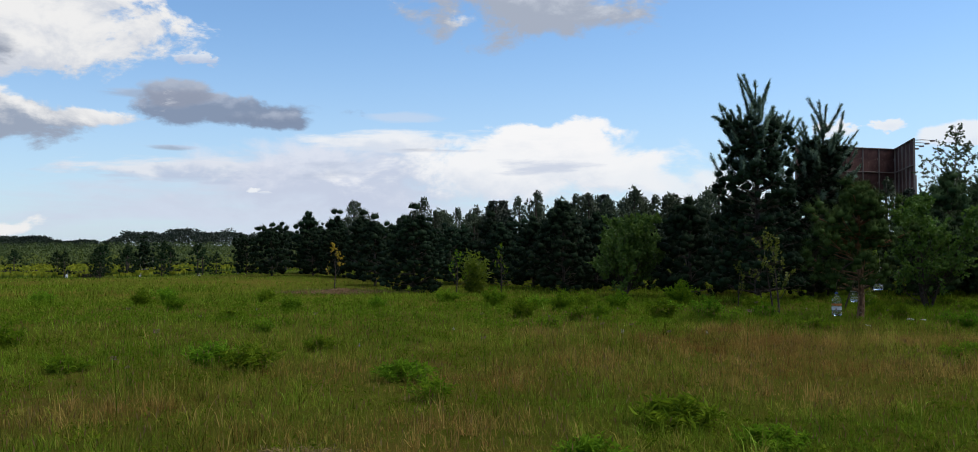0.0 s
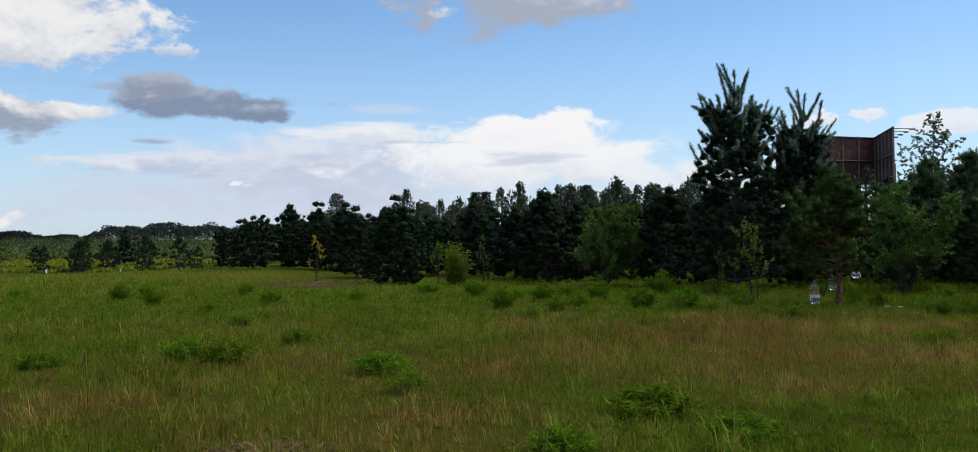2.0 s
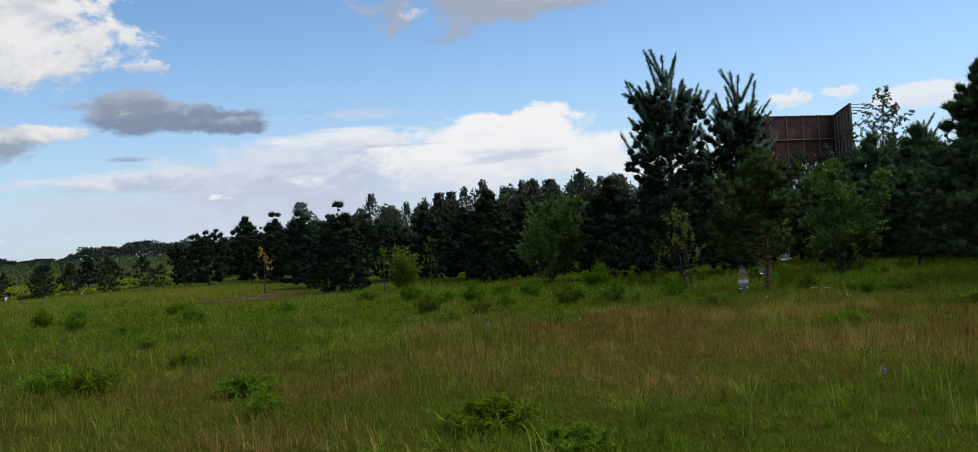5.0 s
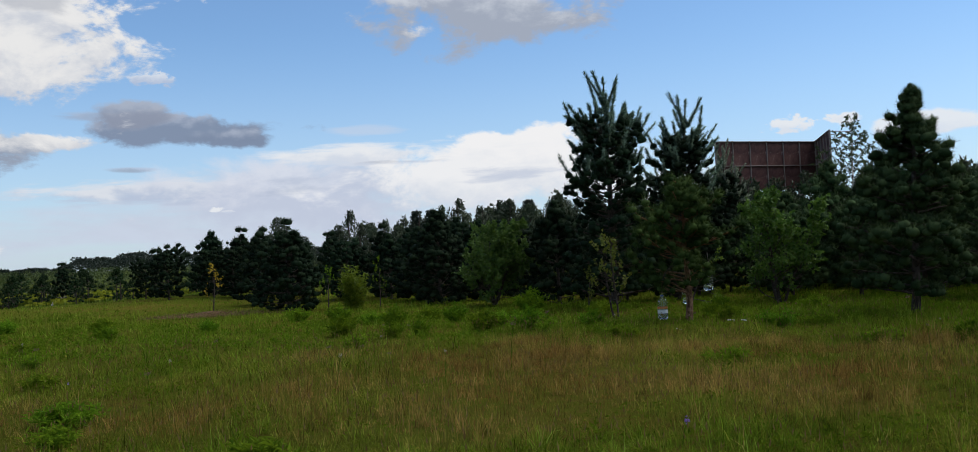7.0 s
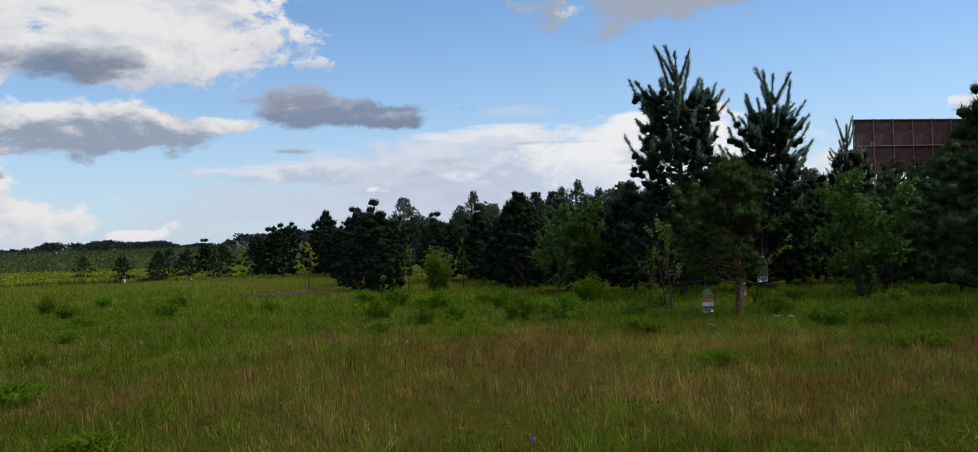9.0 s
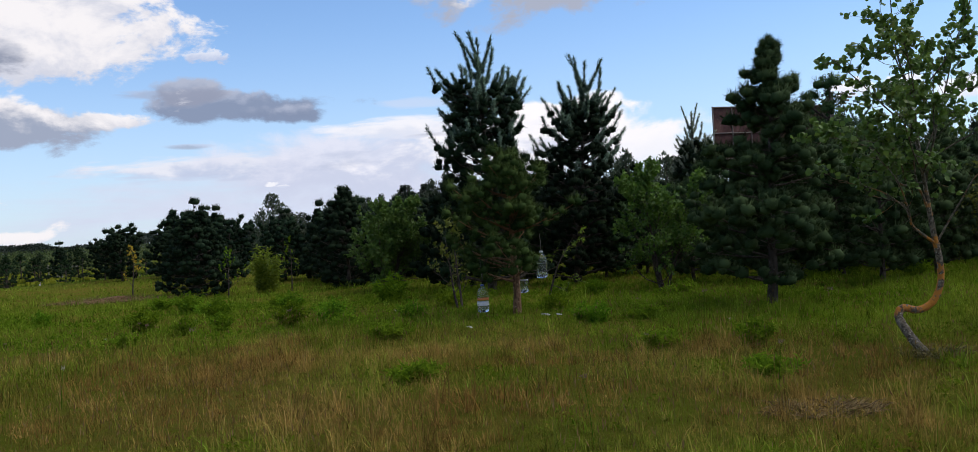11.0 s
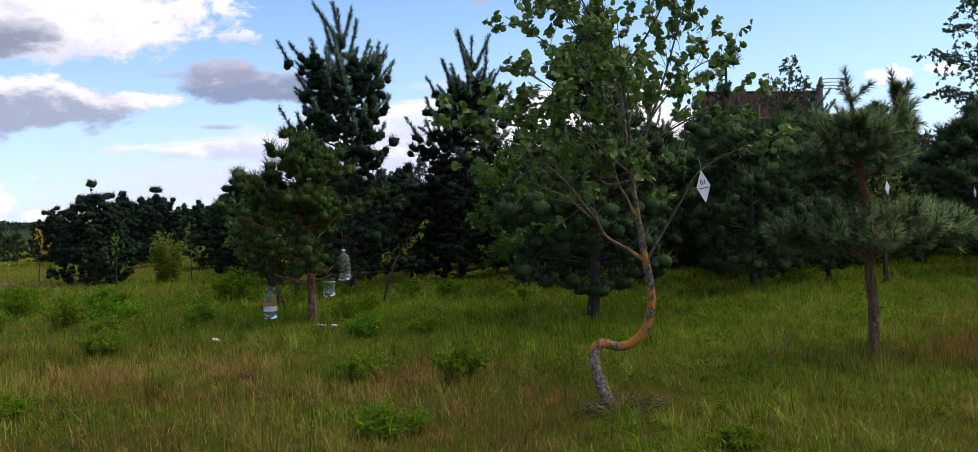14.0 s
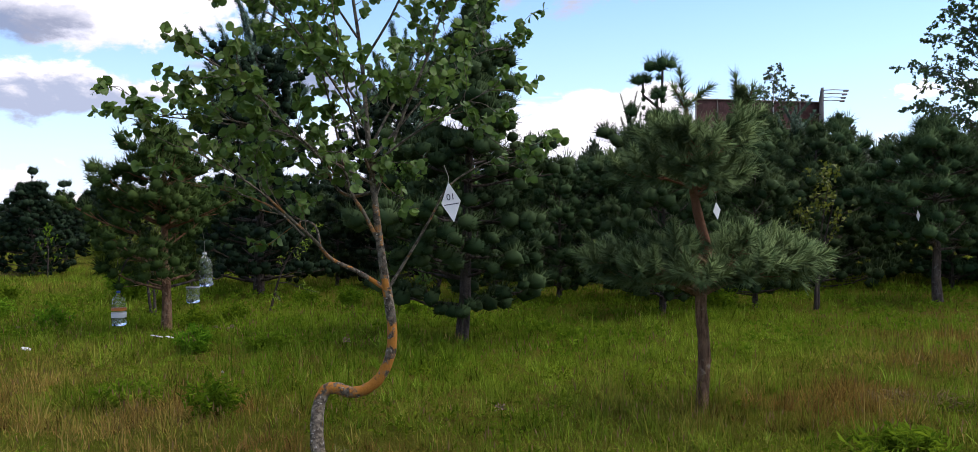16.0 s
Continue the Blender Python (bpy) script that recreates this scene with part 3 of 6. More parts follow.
def crown_spire(q):
    return float(np.interp(q, [0.0, 0.15, 0.35, 0.55, 0.72, 0.86, 1.0], [0.70, 0.95, 0.78, 0.47, 0.34, 0.17, 0.03]))


def crown_round(q):
    return float(np.interp(q, [0.0, 0.2, 0.45, 0.66, 0.82, 1.0], [0.88, 1.0, 0.82, 0.52, 0.26, 0.08]))


def crown_bottle(q):
    return float(np.interp(q, [0.0, 0.12, 0.35, 0.6, 0.82, 1.0], [0.80, 1.0, 0.95, 0.70, 0.38, 0.12]))


def pine(name, m, seed, high, base, reach, label, per=34, wide=0.012, step=0.30, twig=0.24, puff=0.165, mat=None, bark_mat=None,
         shape=crown_cone, candles=0.0, ball=0, thick=None, limb_n=7, lift=0.30, group="", top=None, leaders=13, hook=0.22, twigs=True, inner=0.42,
         tufts=None, bare=None, core=0.62, tip_mat=None, ragged=0.0):
    """A young pine: trunk with limbs in whorls, twigs on them and a puff of needles on every twig. reach: the crown's half width;
    candles: the length of the upright shoots at the top; ball: how many round tufts sit on thin necks on top;
    ragged: how unlike the limbs are in length."""
    r = np.random.default_rng(seed)
    tree = thing(name, m, label, "tree", group)
    thick = thick or 0.013 * high + 0.012
    zs = np.linspace(0, 1, 9)
    sway = np.cumsum(r.normal(0, 0.010 * high / 3, (9, 2)), 0)
    sway[0] = 0
    line = np.column_stack([sway, zs * high * 0.97])
    wood = Tubes(9)
    flare = np.array([1.25, 1.02, 0.93, 0.83, 0.70, 0.56, 0.42, 0.27, 0.10]) * thick
    wood.add(np.vstack([line[0] - [0, 0, 0.12], line]), np.r_[flare[0] * 1.1, flare])
    rows, fingers = [], []

    def on_trunk(z):
        return np.array([np.interp(z, line[:, 2], line[:, i]) for i in range(3)])

    def brush(p0, way):
        """A shoot set with needles all along."""
        wood.add(np.array([p0, p0 + way * 0.5, p0 + way]), [0.008, 0.006, 0.004], 4)
        for k in range(3):
            for _ in range(3):
                fingers.append([*(p0 + way * k / 3 + r.normal(0, 0.006, 3)), *(way * 0.38 + r.normal(0, 0.010, 3)), *(p0 + way * k / 3 - [0, 0, 0.03])])

    z = base
    top = high * (top or (0.76 if candles else (0.87 if ball else 0.95)))
    while z < top:
        q = (z - base) / max(0.01, high - base)
        if shape(q) < 0.05:
            z += step * 0.5
            continue
        count = max(4, limb_n + int(r.integers(-1, 2)))
        turn0 = r.uniform(0, TAU)
        slight = min(1.0, 0.50 + 1.6 * shape(q))
        for i in range(count):
            ang = turn0 + TAU * i / count + r.normal(0, 0.22)
            if bare and z < bare[2] and abs((ang - bare[0] + math.pi) % TAU - math.pi) < bare[1]:
                continue
            ln = max(0.06, (reach + 0.05) * shape(q) * r.uniform(0.66 - ragged, 1.08 + 0.25 * ragged) - 0.6 * puff)
            rise = lift * (0.25 + 1.3 * q) + r.normal(0, 0.10)
            way = np.array([math.cos(ang), math.sin(ang), 0])
            ss = np.linspace(0, 1, 6)
            up = ln * (rise * ss + hook * ss**2.2)
            z0 = z + r.uniform(-0.3, 0.3) * step
            pts = on_trunk(z0) + way * (ln * ss)[:, None] + np.array([0, 0, 1]) * up[:, None] + r.normal(0, 0.02, (6, 3)) * ss[:, None]
            pts[0] = on_trunk(z0)
            wood.add(pts, (thick * 0.30 * (1 - 0.4 * q) + 0.003) * np.linspace(1, 0.22, 6), 4)
            side = np.array([-way[1], way[0], 0])
            s = inner * (1 - 0.5 * q) * r.uniform(0.7, 1.3)
            while s < 0.98:
                at = np.array([np.interp(s, ss, pts[:, j]) for j in range(3)])
                for sg in (-1, 1):
                    tl = (0.34 * ln * (1.1 - s) + 0.08) * r.uniform(0.6, 1.25) * slight
                    tw = unit(way * r.uniform(0.4, 1.0) + side * sg * r.uniform(0.5, 1.0) + np.array([0, 0, r.uniform(-0.05, 0.7)]))
                    end = at + tw * tl
                    if tl > 0.2 and twigs:
                        wood.add(np.array([at, (at + end) / 2 - [0, 0, 0.01], end]), [0.006, 0.005, 0.003], 3)
                    rows.append([*end, *tw, puff * slight * r.uniform(0.65, 1.15)])
                s += twig / max(0.3, ln) * r.uniform(0.75, 1.25)
            tip = unit(pts[-1] - pts[-2])
            rows.append([*pts[-1], *tip, puff * slight * r.uniform(0.9, 1.25)])
            if candles and q > 0.42:
                for b in range(2):
                    p0 = np.array([np.interp(0.98 - 0.38 * b, ss, pts[:, j]) for j in range(3)])
                    brush(p0, unit(tip * 0.8 + way * 0.25 + r.normal(0, 0.22, 3) + [0, 0, 0.9]) * candles * r.uniform(0.35, 0.75))
        z += step * r.uniform(0.85, 1.15) * (1.0 - 0.30 * q)
    head = line[-1]
    if candles:
        # leader and side leaders: long upright shoots set with needles, sky between them
        for k in range(leaders):
            fall = (leaders - 1 - k) / max(1, leaders - 1)
            p0 = on_trunk(high * (0.90 - 0.20 * fall))
            ang = k * 2.4 + r.normal(0, 0.3)
            ln = candles * r.uniform(0.8, 1.2)
            out = np.array([math.cos(ang), math.sin(ang), 0])
            elbow = p0 + out * (reach * (0.06 + 0.44 * fall) * r.uniform(0.6, 1.1)) + np.array([0, 0, 0.02 + 0.12 * r.random()])
            end = elbow + unit(out * 0.42 + r.normal(0, 0.12, 3) + [0, 0, 1]) * ln * (0.60 + 0.45 * (1 - fall))
            path = curve([p0, (p0 + elbow) / 2 - [0, 0, 0.02], elbow, end], 4)
            wood.add(path, np.linspace(0.012, 0.005, len(path)), 4)
            for a, b in zip(path[:-1], path[1:]):
                for _ in range(5):
                    fingers.append([*(a + r.normal(0, 0.008, 3)), *((b - a) * 1.15 + r.normal(0, 0.012, 3)), *(a - [0, 0, 0.03])])
        for a in np.linspace(0.70, 0.99, 12):
            for _ in range(2):
                fingers.append([*on_trunk(high * a), r.normal(0, 0.012), r.normal(0, 0.012), 0.14, *on_trunk(high * a)])
        fingers.append([*head, 0.0, 0.0, 0.12, *head])
    elif ball:
        for k in range(ball):
            at = head if k == 0 else head + [r.normal(0, 0.28), r.normal(0, 0.28), -r.uniform(0.25, 0.5)]
            if tufts:
                at = np.array(tufts[k])
            if k or tufts:
                wood.add(np.array([on_trunk(at[2] - 0.45), at - [0, 0, 0.2], at]), [0.024, 0.020, 0.016], 5)
            size = puff * (1.15 if k == 0 else 0.85)
            for c in range(6):
                rows.append([*(at + r.normal(0, 0.42, 3) * size * [1, 1, 0.35]), 0, 0, 0.5, size * r.uniform(0.65, 0.95)])
            for c in range(3):
                rows.append([*(at - [r.normal(0, 0.03), r.normal(0, 0.03), size * (0.9 + 0.8 * c)]), 0, 0, 0.8, size * 0.38])
    else:
        for c in range(4):
            rows.append([*(head - [0, 0, 0.09 * c]), 0, 0, 1, puff * (0.45 + 0.11 * c)])
    piece("trunk", wood.mesh("trunk", bark_mat or PINE_BARK), tree)
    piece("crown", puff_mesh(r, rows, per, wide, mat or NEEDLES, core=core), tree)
    if fingers:
        piece("crown_tip", needle_mesh(r, fingers, 26, 0.085, 0.011, tip_mat or SHOOTS, "crown_tip"), tree, "upright bluish green shoots")
    return tree


def grow(r, limbs, leaves, start, way, ln, rad, depth, spread=0.7, up=0.25, per=10, forks=3, jitter=0.16):
    """Limbs that fork depth times; the last ones carry leaves."""
    steps = 5
    pts, d = [np.asarray(start, float)], unit(way)
    for i in range(steps):
        d = unit(d + r.normal(0, jitter, 3) + np.array([0, 0, up * 0.3]))
        pts.append(pts[-1] + d * ln / steps)
    pts = np.array(pts)
    limbs.add(pts, rad * np.linspace(1, 0.5, steps + 1), 5 if rad > 0.012 else 3)
    if depth == 0:
        for s in r.uniform(0.15, 1.0, per):
            at = np.array([np.interp(s, np.linspace(0, 1, steps + 1), pts[:, j]) for j in range(3)])
            leaves.append([*at, *unit(d + r.normal(0, 0.8, 3))])
        return
    for i in range(forks + 1):
        s = 1.0 if i == 0 else r.uniform(0.3, 0.95)
        at = np.array([np.interp(s, np.linspace(0, 1, steps + 1), pts[:, j]) for j in range(3)])
        w = unit(d + r.normal(0, spread, 3) + np.array([0, 0, up]))
        grow(r, limbs, leaves, at, w, ln * r.uniform(0.5, 0.75), rad * 0.55, depth - 1, spread, up, per, forks, jitter)


def broadleaf(name, m, seed, high, label, mat, size=0.06, stems=1, depth=3, per=8, forks=3, spread=0.6, up=0.35, bark_mat=None,
              slim=0.75, thick=None, lean=0.15, first=0.42, group="", category="tree", droop=0.35):
    r = np.random.default_rng(seed)
    tree = thing(name, m, label, category, group)
    limbs, leaves = Tubes(5), []
    trunk = limbs
    thick = thick or 0.011 * high + 0.004
    for i in range(stems):
        ang = r.uniform(0, TAU)
        way = np.array([math.cos(ang) * lean, math.sin(ang) * lean, 1.0])
        line = [np.array([math.cos(ang), math.sin(ang), 0]) * (0.05 * (stems > 1))]
        d = unit(way)
        for k in range(6):
            d = unit(d + r.normal(0, 0.07, 3))
            line.append(line[-1] + d * high * 0.86 / 6)
        line = np.array(line)
        trunk.add(np.vstack([line[0] - [0, 0, 0.1], line]), thick * np.array([1.3, 1.1, 0.9, 0.75, 0.6, 0.45, 0.3, 0.15]), 7)
        for q in np.linspace(first * 0.5, 1.0, 5 + int(high * 2.2)):
            at = np.array([np.interp(q, np.linspace(0, 1, 7), line[:, j]) for j in range(3)])
            a = r.uniform(0, TAU)
            w = np.array([math.cos(a), math.sin(a), up + 0.5 * q])
            grow(r, limbs, leaves, at, w, high * (0.34 - 0.20 * q) * r.uniform(0.8, 1.2), thick * 0.42 * (1.1 - q), depth - 1, spread, up, per, forks)
    leaves = np.array(leaves)
    piece("trunk", trunk.mesh("trunk", bark_mat or DARK_BARK), tree)
    piece("crown", leaf_mesh(r, leaves[:, :3], leaves[:, 3:], size, mat, slim=slim, droop=droop), tree)
    return tree


def birch(name, m, seed, high, reach, label, per=9, size=0.065, base=0.14, droop=0.5, limbs_n=46, mat=None, group=""):
    """A slender birch: a straight stem to the top, rising limbs that arch over and hang fine leafy twigs."""
    r = np.random.default_rng(seed)
    tree = thing(name, m, label, "tree", group)
    wood, fine, leaves = Tubes(5), Tubes(4), []
    stem = np.column_stack([np.cumsum(r.normal(0, 0.012 * high / 4, 10)), np.cumsum(r.normal(0, 0.012 * high / 4, 10)), np.linspace(-0.1, high, 10)])
    wood.add(stem, np.linspace(0.011 * high + 0.01, 0.004, 10), 7)
    for k in range(limbs_n):
        q = base + (0.99 - base) * (k + r.random()) / limbs_n
        at = np.array([np.interp(q * high, stem[:, 2], stem[:, j]) for j in range(3)])
        a = k * 2.4 + r.normal(0, 0.4)
        way = np.array([math.cos(a), math.sin(a), 0])
        f = (q - base) / (1 - base)
        ln = reach * (np.interp(f, [0, 0.25, 1.0], [0.75, 1.0, 0.10])) * r.uniform(0.65, 1.15)
        ss = np.linspace(0, 1, 7)
        pts = at + way * (ln * ss)[:, None] + np.array([0, 0, 1]) * (ln * (1.05 * ss - droop * ss**2.5))[:, None] + r.normal(0, 0.02, (7, 3)) * ss[:, None]
        fine.add(pts, np.linspace(0.0030 * high * (1.1 - 0.7 * f), 0.003, 7), 4)
        for s in np.arange(0.22, 1.0, 0.09 / max(0.3, ln)):
            p = np.array([np.interp(s, ss, pts[:, j]) for j in range(3)])
            tl = (0.16 + 0.22 * ln * (1.1 - s)) * r.uniform(0.5, 1.2)
            tw = unit(way * 0.6 + r.normal(0, 0.7, 3) + [0, 0, 0.15])
            hang = np.array([p, p + tw * tl * 0.55, p + tw * tl - [0, 0, 0.3 * tl * droop]])
            fine.add(hang, [0.003, 0.0025, 0.0015], 3)
            for t in r.random(per):
                leaves.append([*(hang[0] + (hang[1] - hang[0]) * min(1, 2 * t) + (hang[2] - hang[1]) * max(0, 2 * t - 1)), *unit(tw + r.normal(0, 0.7, 3))])
    L = np.array(leaves)
    piece("trunk", wood.mesh("trunk", BIRCH_BARK), tree, "pale birch stem")
    piece("branchwork", fine.mesh("branchwork", TWIG), tree)
    piece("crown", leaf_mesh(r, L[:, :3], L[:, 3:], size, mat or BIRCH, slim=0.7, droop=0.5), tree)
    return tree


def clump_tree(name, m, seed, high, wide, label, mat, count=900, size=0.22, group="", conifer=False, low=0.12):
    """A tree far off: trunk, and a crown of leaf sprays gathered in uneven clumps."""
    r = np.random.default_rng(seed)
    tree = thing(name, m, label, "tree", group)
    piece("trunk", Tubes(5).add([(0, 0, -0.2), (r.normal(0, .05), 0, high * 0.5), (r.normal(0, .1), r.normal(0, .1), high * 0.93)], [0.03 * high, 0.02 * high, 0.006 * high]).mesh("trunk", DARK_BARK), tree)
    centres = []
    for k in range(34):
        q = low + (1 - low) * (k + r.random()) / 34
        w = wide * ((1 - q) ** 0.8 * 0.95 + 0.05) if conifer else wide * float(np.interp(q, [0, 0.3, 0.6, 0.85, 1.0], [0.7, 1.0, 0.8, 0.38, 0.06]))
        a = r.uniform(0, TAU)
        f = math.sqrt(r.random()) * 0.85
        centres.append((math.cos(a) * w * f, math.sin(a) * w * f, q * high * 0.95, (0.30 - 0.17 * q) * wide * r.uniform(0.7, 1.2)))
    c = np.array(centres)[r.integers(0, 34, count)]
    off = unit(r.normal(0, 1, (count, 3))) * (r.uniform(0.3, 1, (count, 1)) ** 0.5)
    pos = c[:, :3] + off * c[:, 3:] * [1, 1, 1.5]
    piece("crown", leaf_mesh(r, pos, off * [1, 1, 0.6] + [0, 0, 1.0], size, mat, slim=0.42, droop=0.0, hearts=c[:, :3] - [0, 0, 0.1]), tree)
    return tree


def lie(x, y):
    """The ground's height; it sinks a little towards the young pines and the field."""
    x, y = np.asarray(x, float), np.asarray(y, float)
    dip = -0.15 * np.exp(-(((x + 3) / 9) ** 2 + ((y - 28) / 6) ** 2))
    wave = 0.018 * np.sin(x * 1.3 + 0.7 * y) + 0.022 * np.sin(0.55 * x - 1.1 * y + 1.0) + 0.012 * np.sin(2.9 * x + 1.9 * y)
    fall = np.clip((y - 32) / 22, 0, 1) * np.clip((92 - y) / 22, 0, 1) * np.clip((-8 - x) / 8, 0, 1)
    return dip - 0.75 * fall * fall * (3 - 2 * fall) + wave * np.clip((60 - y) / 20, 0, 1) - 0.03


def stand(x, y, turn=0.0, sink=0.0, scale=1.0):
    return pose(x, y, float(lie(x, y)) - sink, 0, 0, turn) @ Matrix.Scale(scale, 4)


# ---------------------------------------------------------------- ground
def build_ground():
    s = np.sinh(np.linspace(-6.2, 6.2, 181))
    gx = 6 + s / s.max() * 1500
    gy = 12 + s / s.max() * 1500
    x, y = np.meshgrid(gx, gy, indexing="ij")
    v = np.column_stack([x.ravel(), y.ravel(), lie(x, y).ravel()])
    i, j = np.meshgrid(np.arange(180), np.arange(180), indexing="ij")
    f = np.stack([i * 181 + j, (i + 1) * 181 + j, (i + 1) * 181 + j + 1, i * 181 + j + 1], -1).reshape(-1, 4)
    tagged(piece("ground", solid("ground", v, f, TURF, smooth=True)), "grassy meadow ground with bare brownish soil", "ground", kind="structure")


build_ground()

BROWN = [(-0.2, 8.6, 1.5), (1.2, 8.1, 1.1), (2.5, 8.6, 1.1), (2.0, 7.3, 0.8), (0.7, 9.1, 1.2), (-0.4, 5.9, 1.0), (3.1, 10.6, 2.2), (4.2, 9.2, 1.6), (-3.0, 6.6, 0.9), (-10.3, 23.3, 1.6), (5.4, 8.4, 1.2),
         (7.6, 8.1, 1.1), (2.4, 12.2, 1.8), (7.1, 10.6, 1.5), (6.5, 8.7, 1.0), (9.0, 9.8, 0.9), (12.6, 11.3, 1.2), (8.4, 9.0, 1.0), (-4.5, 26.0, 1.2), (8.2, 8.0, 1.3), (12.6, 9.4, 0.8), (13.8, 10.6, 1.1), (6.0, 11.5, 1.3), (15.0, 14.6, 1.3), (14.0, 12.8, 1.0)]


def drift(seed, x, y, size, octaves=3):
    """Smooth random drift between about 0 and 1 over the plan; size: the breadth of its patches in metres."""
    r = np.random.default_rng(seed)
    out, weight = np.zeros_like(x), 0.0
    for o in range(octaves):
        k, w = TAU / (size * 2 / 2**o), 0.6**o
        for _ in range(7):
            a, p = r.uniform(0, TAU), r.uniform(0, TAU)
            out = out + w * np.sin(k * r.uniform(0.6, 1.3) * (x * math.cos(a) + y * math.sin(a)) + p) / 2.2
        weight += w
    return np.clip(0.5 + 0.5 * out / weight * 1.3, 0, 1)


def dryness(x, y):
    d = np.zeros_like(x)
    for bx, by, br in BROWN:
        d = np.maximum(d, np.exp(-(((x - bx) / (br * 1.3)) ** 2 + ((y - by) / (br * 0.8)) ** 2)))
    d = d * (0.45 + 1.0 * drift(31, x, y, 0.9)) + 0.55 * (drift(32, x, y, 2.2) - 0.45) + 0.25 * (drift(33, x, y, 0.35, 2) - 0.5)
    near = np.clip((11.5 - y) / 2.0, 0, 1) * np.clip((x - 1.5) / 3.0, 0, 1) * np.clip((10.5 - x) / 2.0, 0, 1)
    return 0.85 * d + 0.02 + 0.12 * near - 0.16 * np.clip((x - 6.0) / 2.0, 0, 1) * np.clip((y - 8.6) / 1.5, 0, 1) - 0.30 * np.clip((y - 12.0) / 3.0, 0, 1) * (1 - 0.6 * d)


def grass(name, r, count, box, tall, wide, label, arcs=True, power=1.0, flop=0.62, strip=False, behind=False):
    """Grass blades over a stretch of ground, denser towards its near side, many in tufts; each leans and droops."""
    x = r.uniform(box[0], box[1], count)
    y = box[2] + (box[3] - box[2]) * r.random(count) ** power
    if strip:
        y = y + np.clip(0.48 * x, 0, 5.4)
    tuft = r.random(count) < (0.4 if strip else 0.52)
    cell = np.round(np.column_stack([x, y]) / 0.24)
    h = np.sin(cell[:, 0] * 12.9898 + cell[:, 1] * 78.233) * 43758.5453
    jx, jy = (h - np.floor(h)), ((h * 1.7) - np.floor(h * 1.7))
    x = np.where(tuft, (cell[:, 0] + jx - 0.5) * 0.24 + r.normal(0, 0.035, count), x)
    y = np.where(tuft, (cell[:, 1] + jy - 0.5) * 0.24 + r.normal(0, 0.035, count), y)
    kept = (y > np.clip(0.48 * x, 0, 5.4) + 2.5) != behind
    x, y, tuft, jx, jy = x[kept], y[kept], tuft[kept], jx[kept], jy[kept]
    count = len(x)
    mix = np.clip(dryness(x, y) + r.normal(0, 0.24, count), 0, 1)
    patch = 0.60 + 0.65 * drift(34, x, y, 1.3)
    ln = tall * r.uniform(0.35, 1.15, count) * patch * np.where(tuft, 0.65 + 0.95 * jx * jx, 0.72)
    stalk = (mix > 0.42) & (r.random(count) < 0.30)
    ln = np.where(stalk, ln * 1.25, ln)
    w = wide * r.uniform(0.55, 1.25, count) * np.where(stalk, 0.55, 1.0)
    a = r.uniform(0, TAU, count)
    lean = np.abs(r.normal(flop, 0.35, count)) * np.where(stalk, 0.5, 1.0)
    base = np.column_stack([x, y, lie(x, y) - 0.01])
    out = np.column_stack([np.cos(a), np.sin(a), np.zeros(count)])
    side = np.column_stack([-np.sin(a), np.cos(a), np.zeros(count)]) * (w / 2)[:, None]

    def along(s):
        bend = lean * (0.35 + 0.9 * s)
        return base + (out * np.sin(bend)[:, None] + np.array([0, 0, 1.0]) * np.cos(bend)[:, None]) * (ln * s)[:, None]

    if arcs:
        m1, tip = along(0.55), along(1.0)
        v = np.stack([base - side, base + side, m1 + side * 0.8, m1 - side * 0.8, tip], 1)
        faces, vs = [(0, 1, 2), (0, 2, 3), (3, 2, 4)], [0, 0, 0.55, 0.55, 1]
    else:
        v = np.stack([base - side, base + side, along(1.0)], 1)
        faces, vs = [(0, 1, 2)], [0, 0, 1]
    k = len(vs)
    f = (np.arange(count)[:, None, None] * k + np.array(faces)[None]).reshape(-1, 3)
    uvs = np.stack([np.repeat(mix, k), np.tile(vs, count)], -1)
    hue = np.clip(drift(35, x, y, 1.6) + r.normal(0, 0.22, count), 0, 1)
    sh = np.stack([np.repeat(np.clip(r.random(count) * 0.75 + 0.5 * (np.where(tuft, jy, 0.5) - 0.25), 0, 1.2), k), np.repeat(hue, k)], -1)
    return tagged(piece(name, solid(name, v.reshape(-1, 3), f, GRASS, uvs, sh)), label, "grass", kind="stuff")


grass("meadow_grass", rng, 150000, (-4.0, 12.0, 2.6, 5.4), 0.11, 0.0048, "short fine grass, green and brown mixed", False, 1.0, strip=True)
grass("meadow_grass", rng, 190000, (-6.0, 14.5, 2.9, 12.0), 0.17, 0.0058, "meadow grass, green with reddish brown dry stalks", power=0.9)
grass("meadow_grass", rng, 190000, (2.5, 17.0, 10.5, 16.5), 0.16, 0.0080, "fine green meadow grass round the aspen and pines", False)
grass("meadow_grass", rng, 170000, (-17.0, 21.0, 11.5, 29.0), 0.18, 0.015, "green meadow grass in front of the trees", False, 1.2)
grass("meadow_grass", rng, 50000, (-9.0, 19.0, -7.0, 7.9), 0.13, 0.013, "short meadow grass along the way", False, behind=True)
grass("meadow_grass", rng, 60000, (-42.0, 12.0, 27.0, 62.0), 0.13, 0.032, "green meadow grass farther off", False, 1.4)


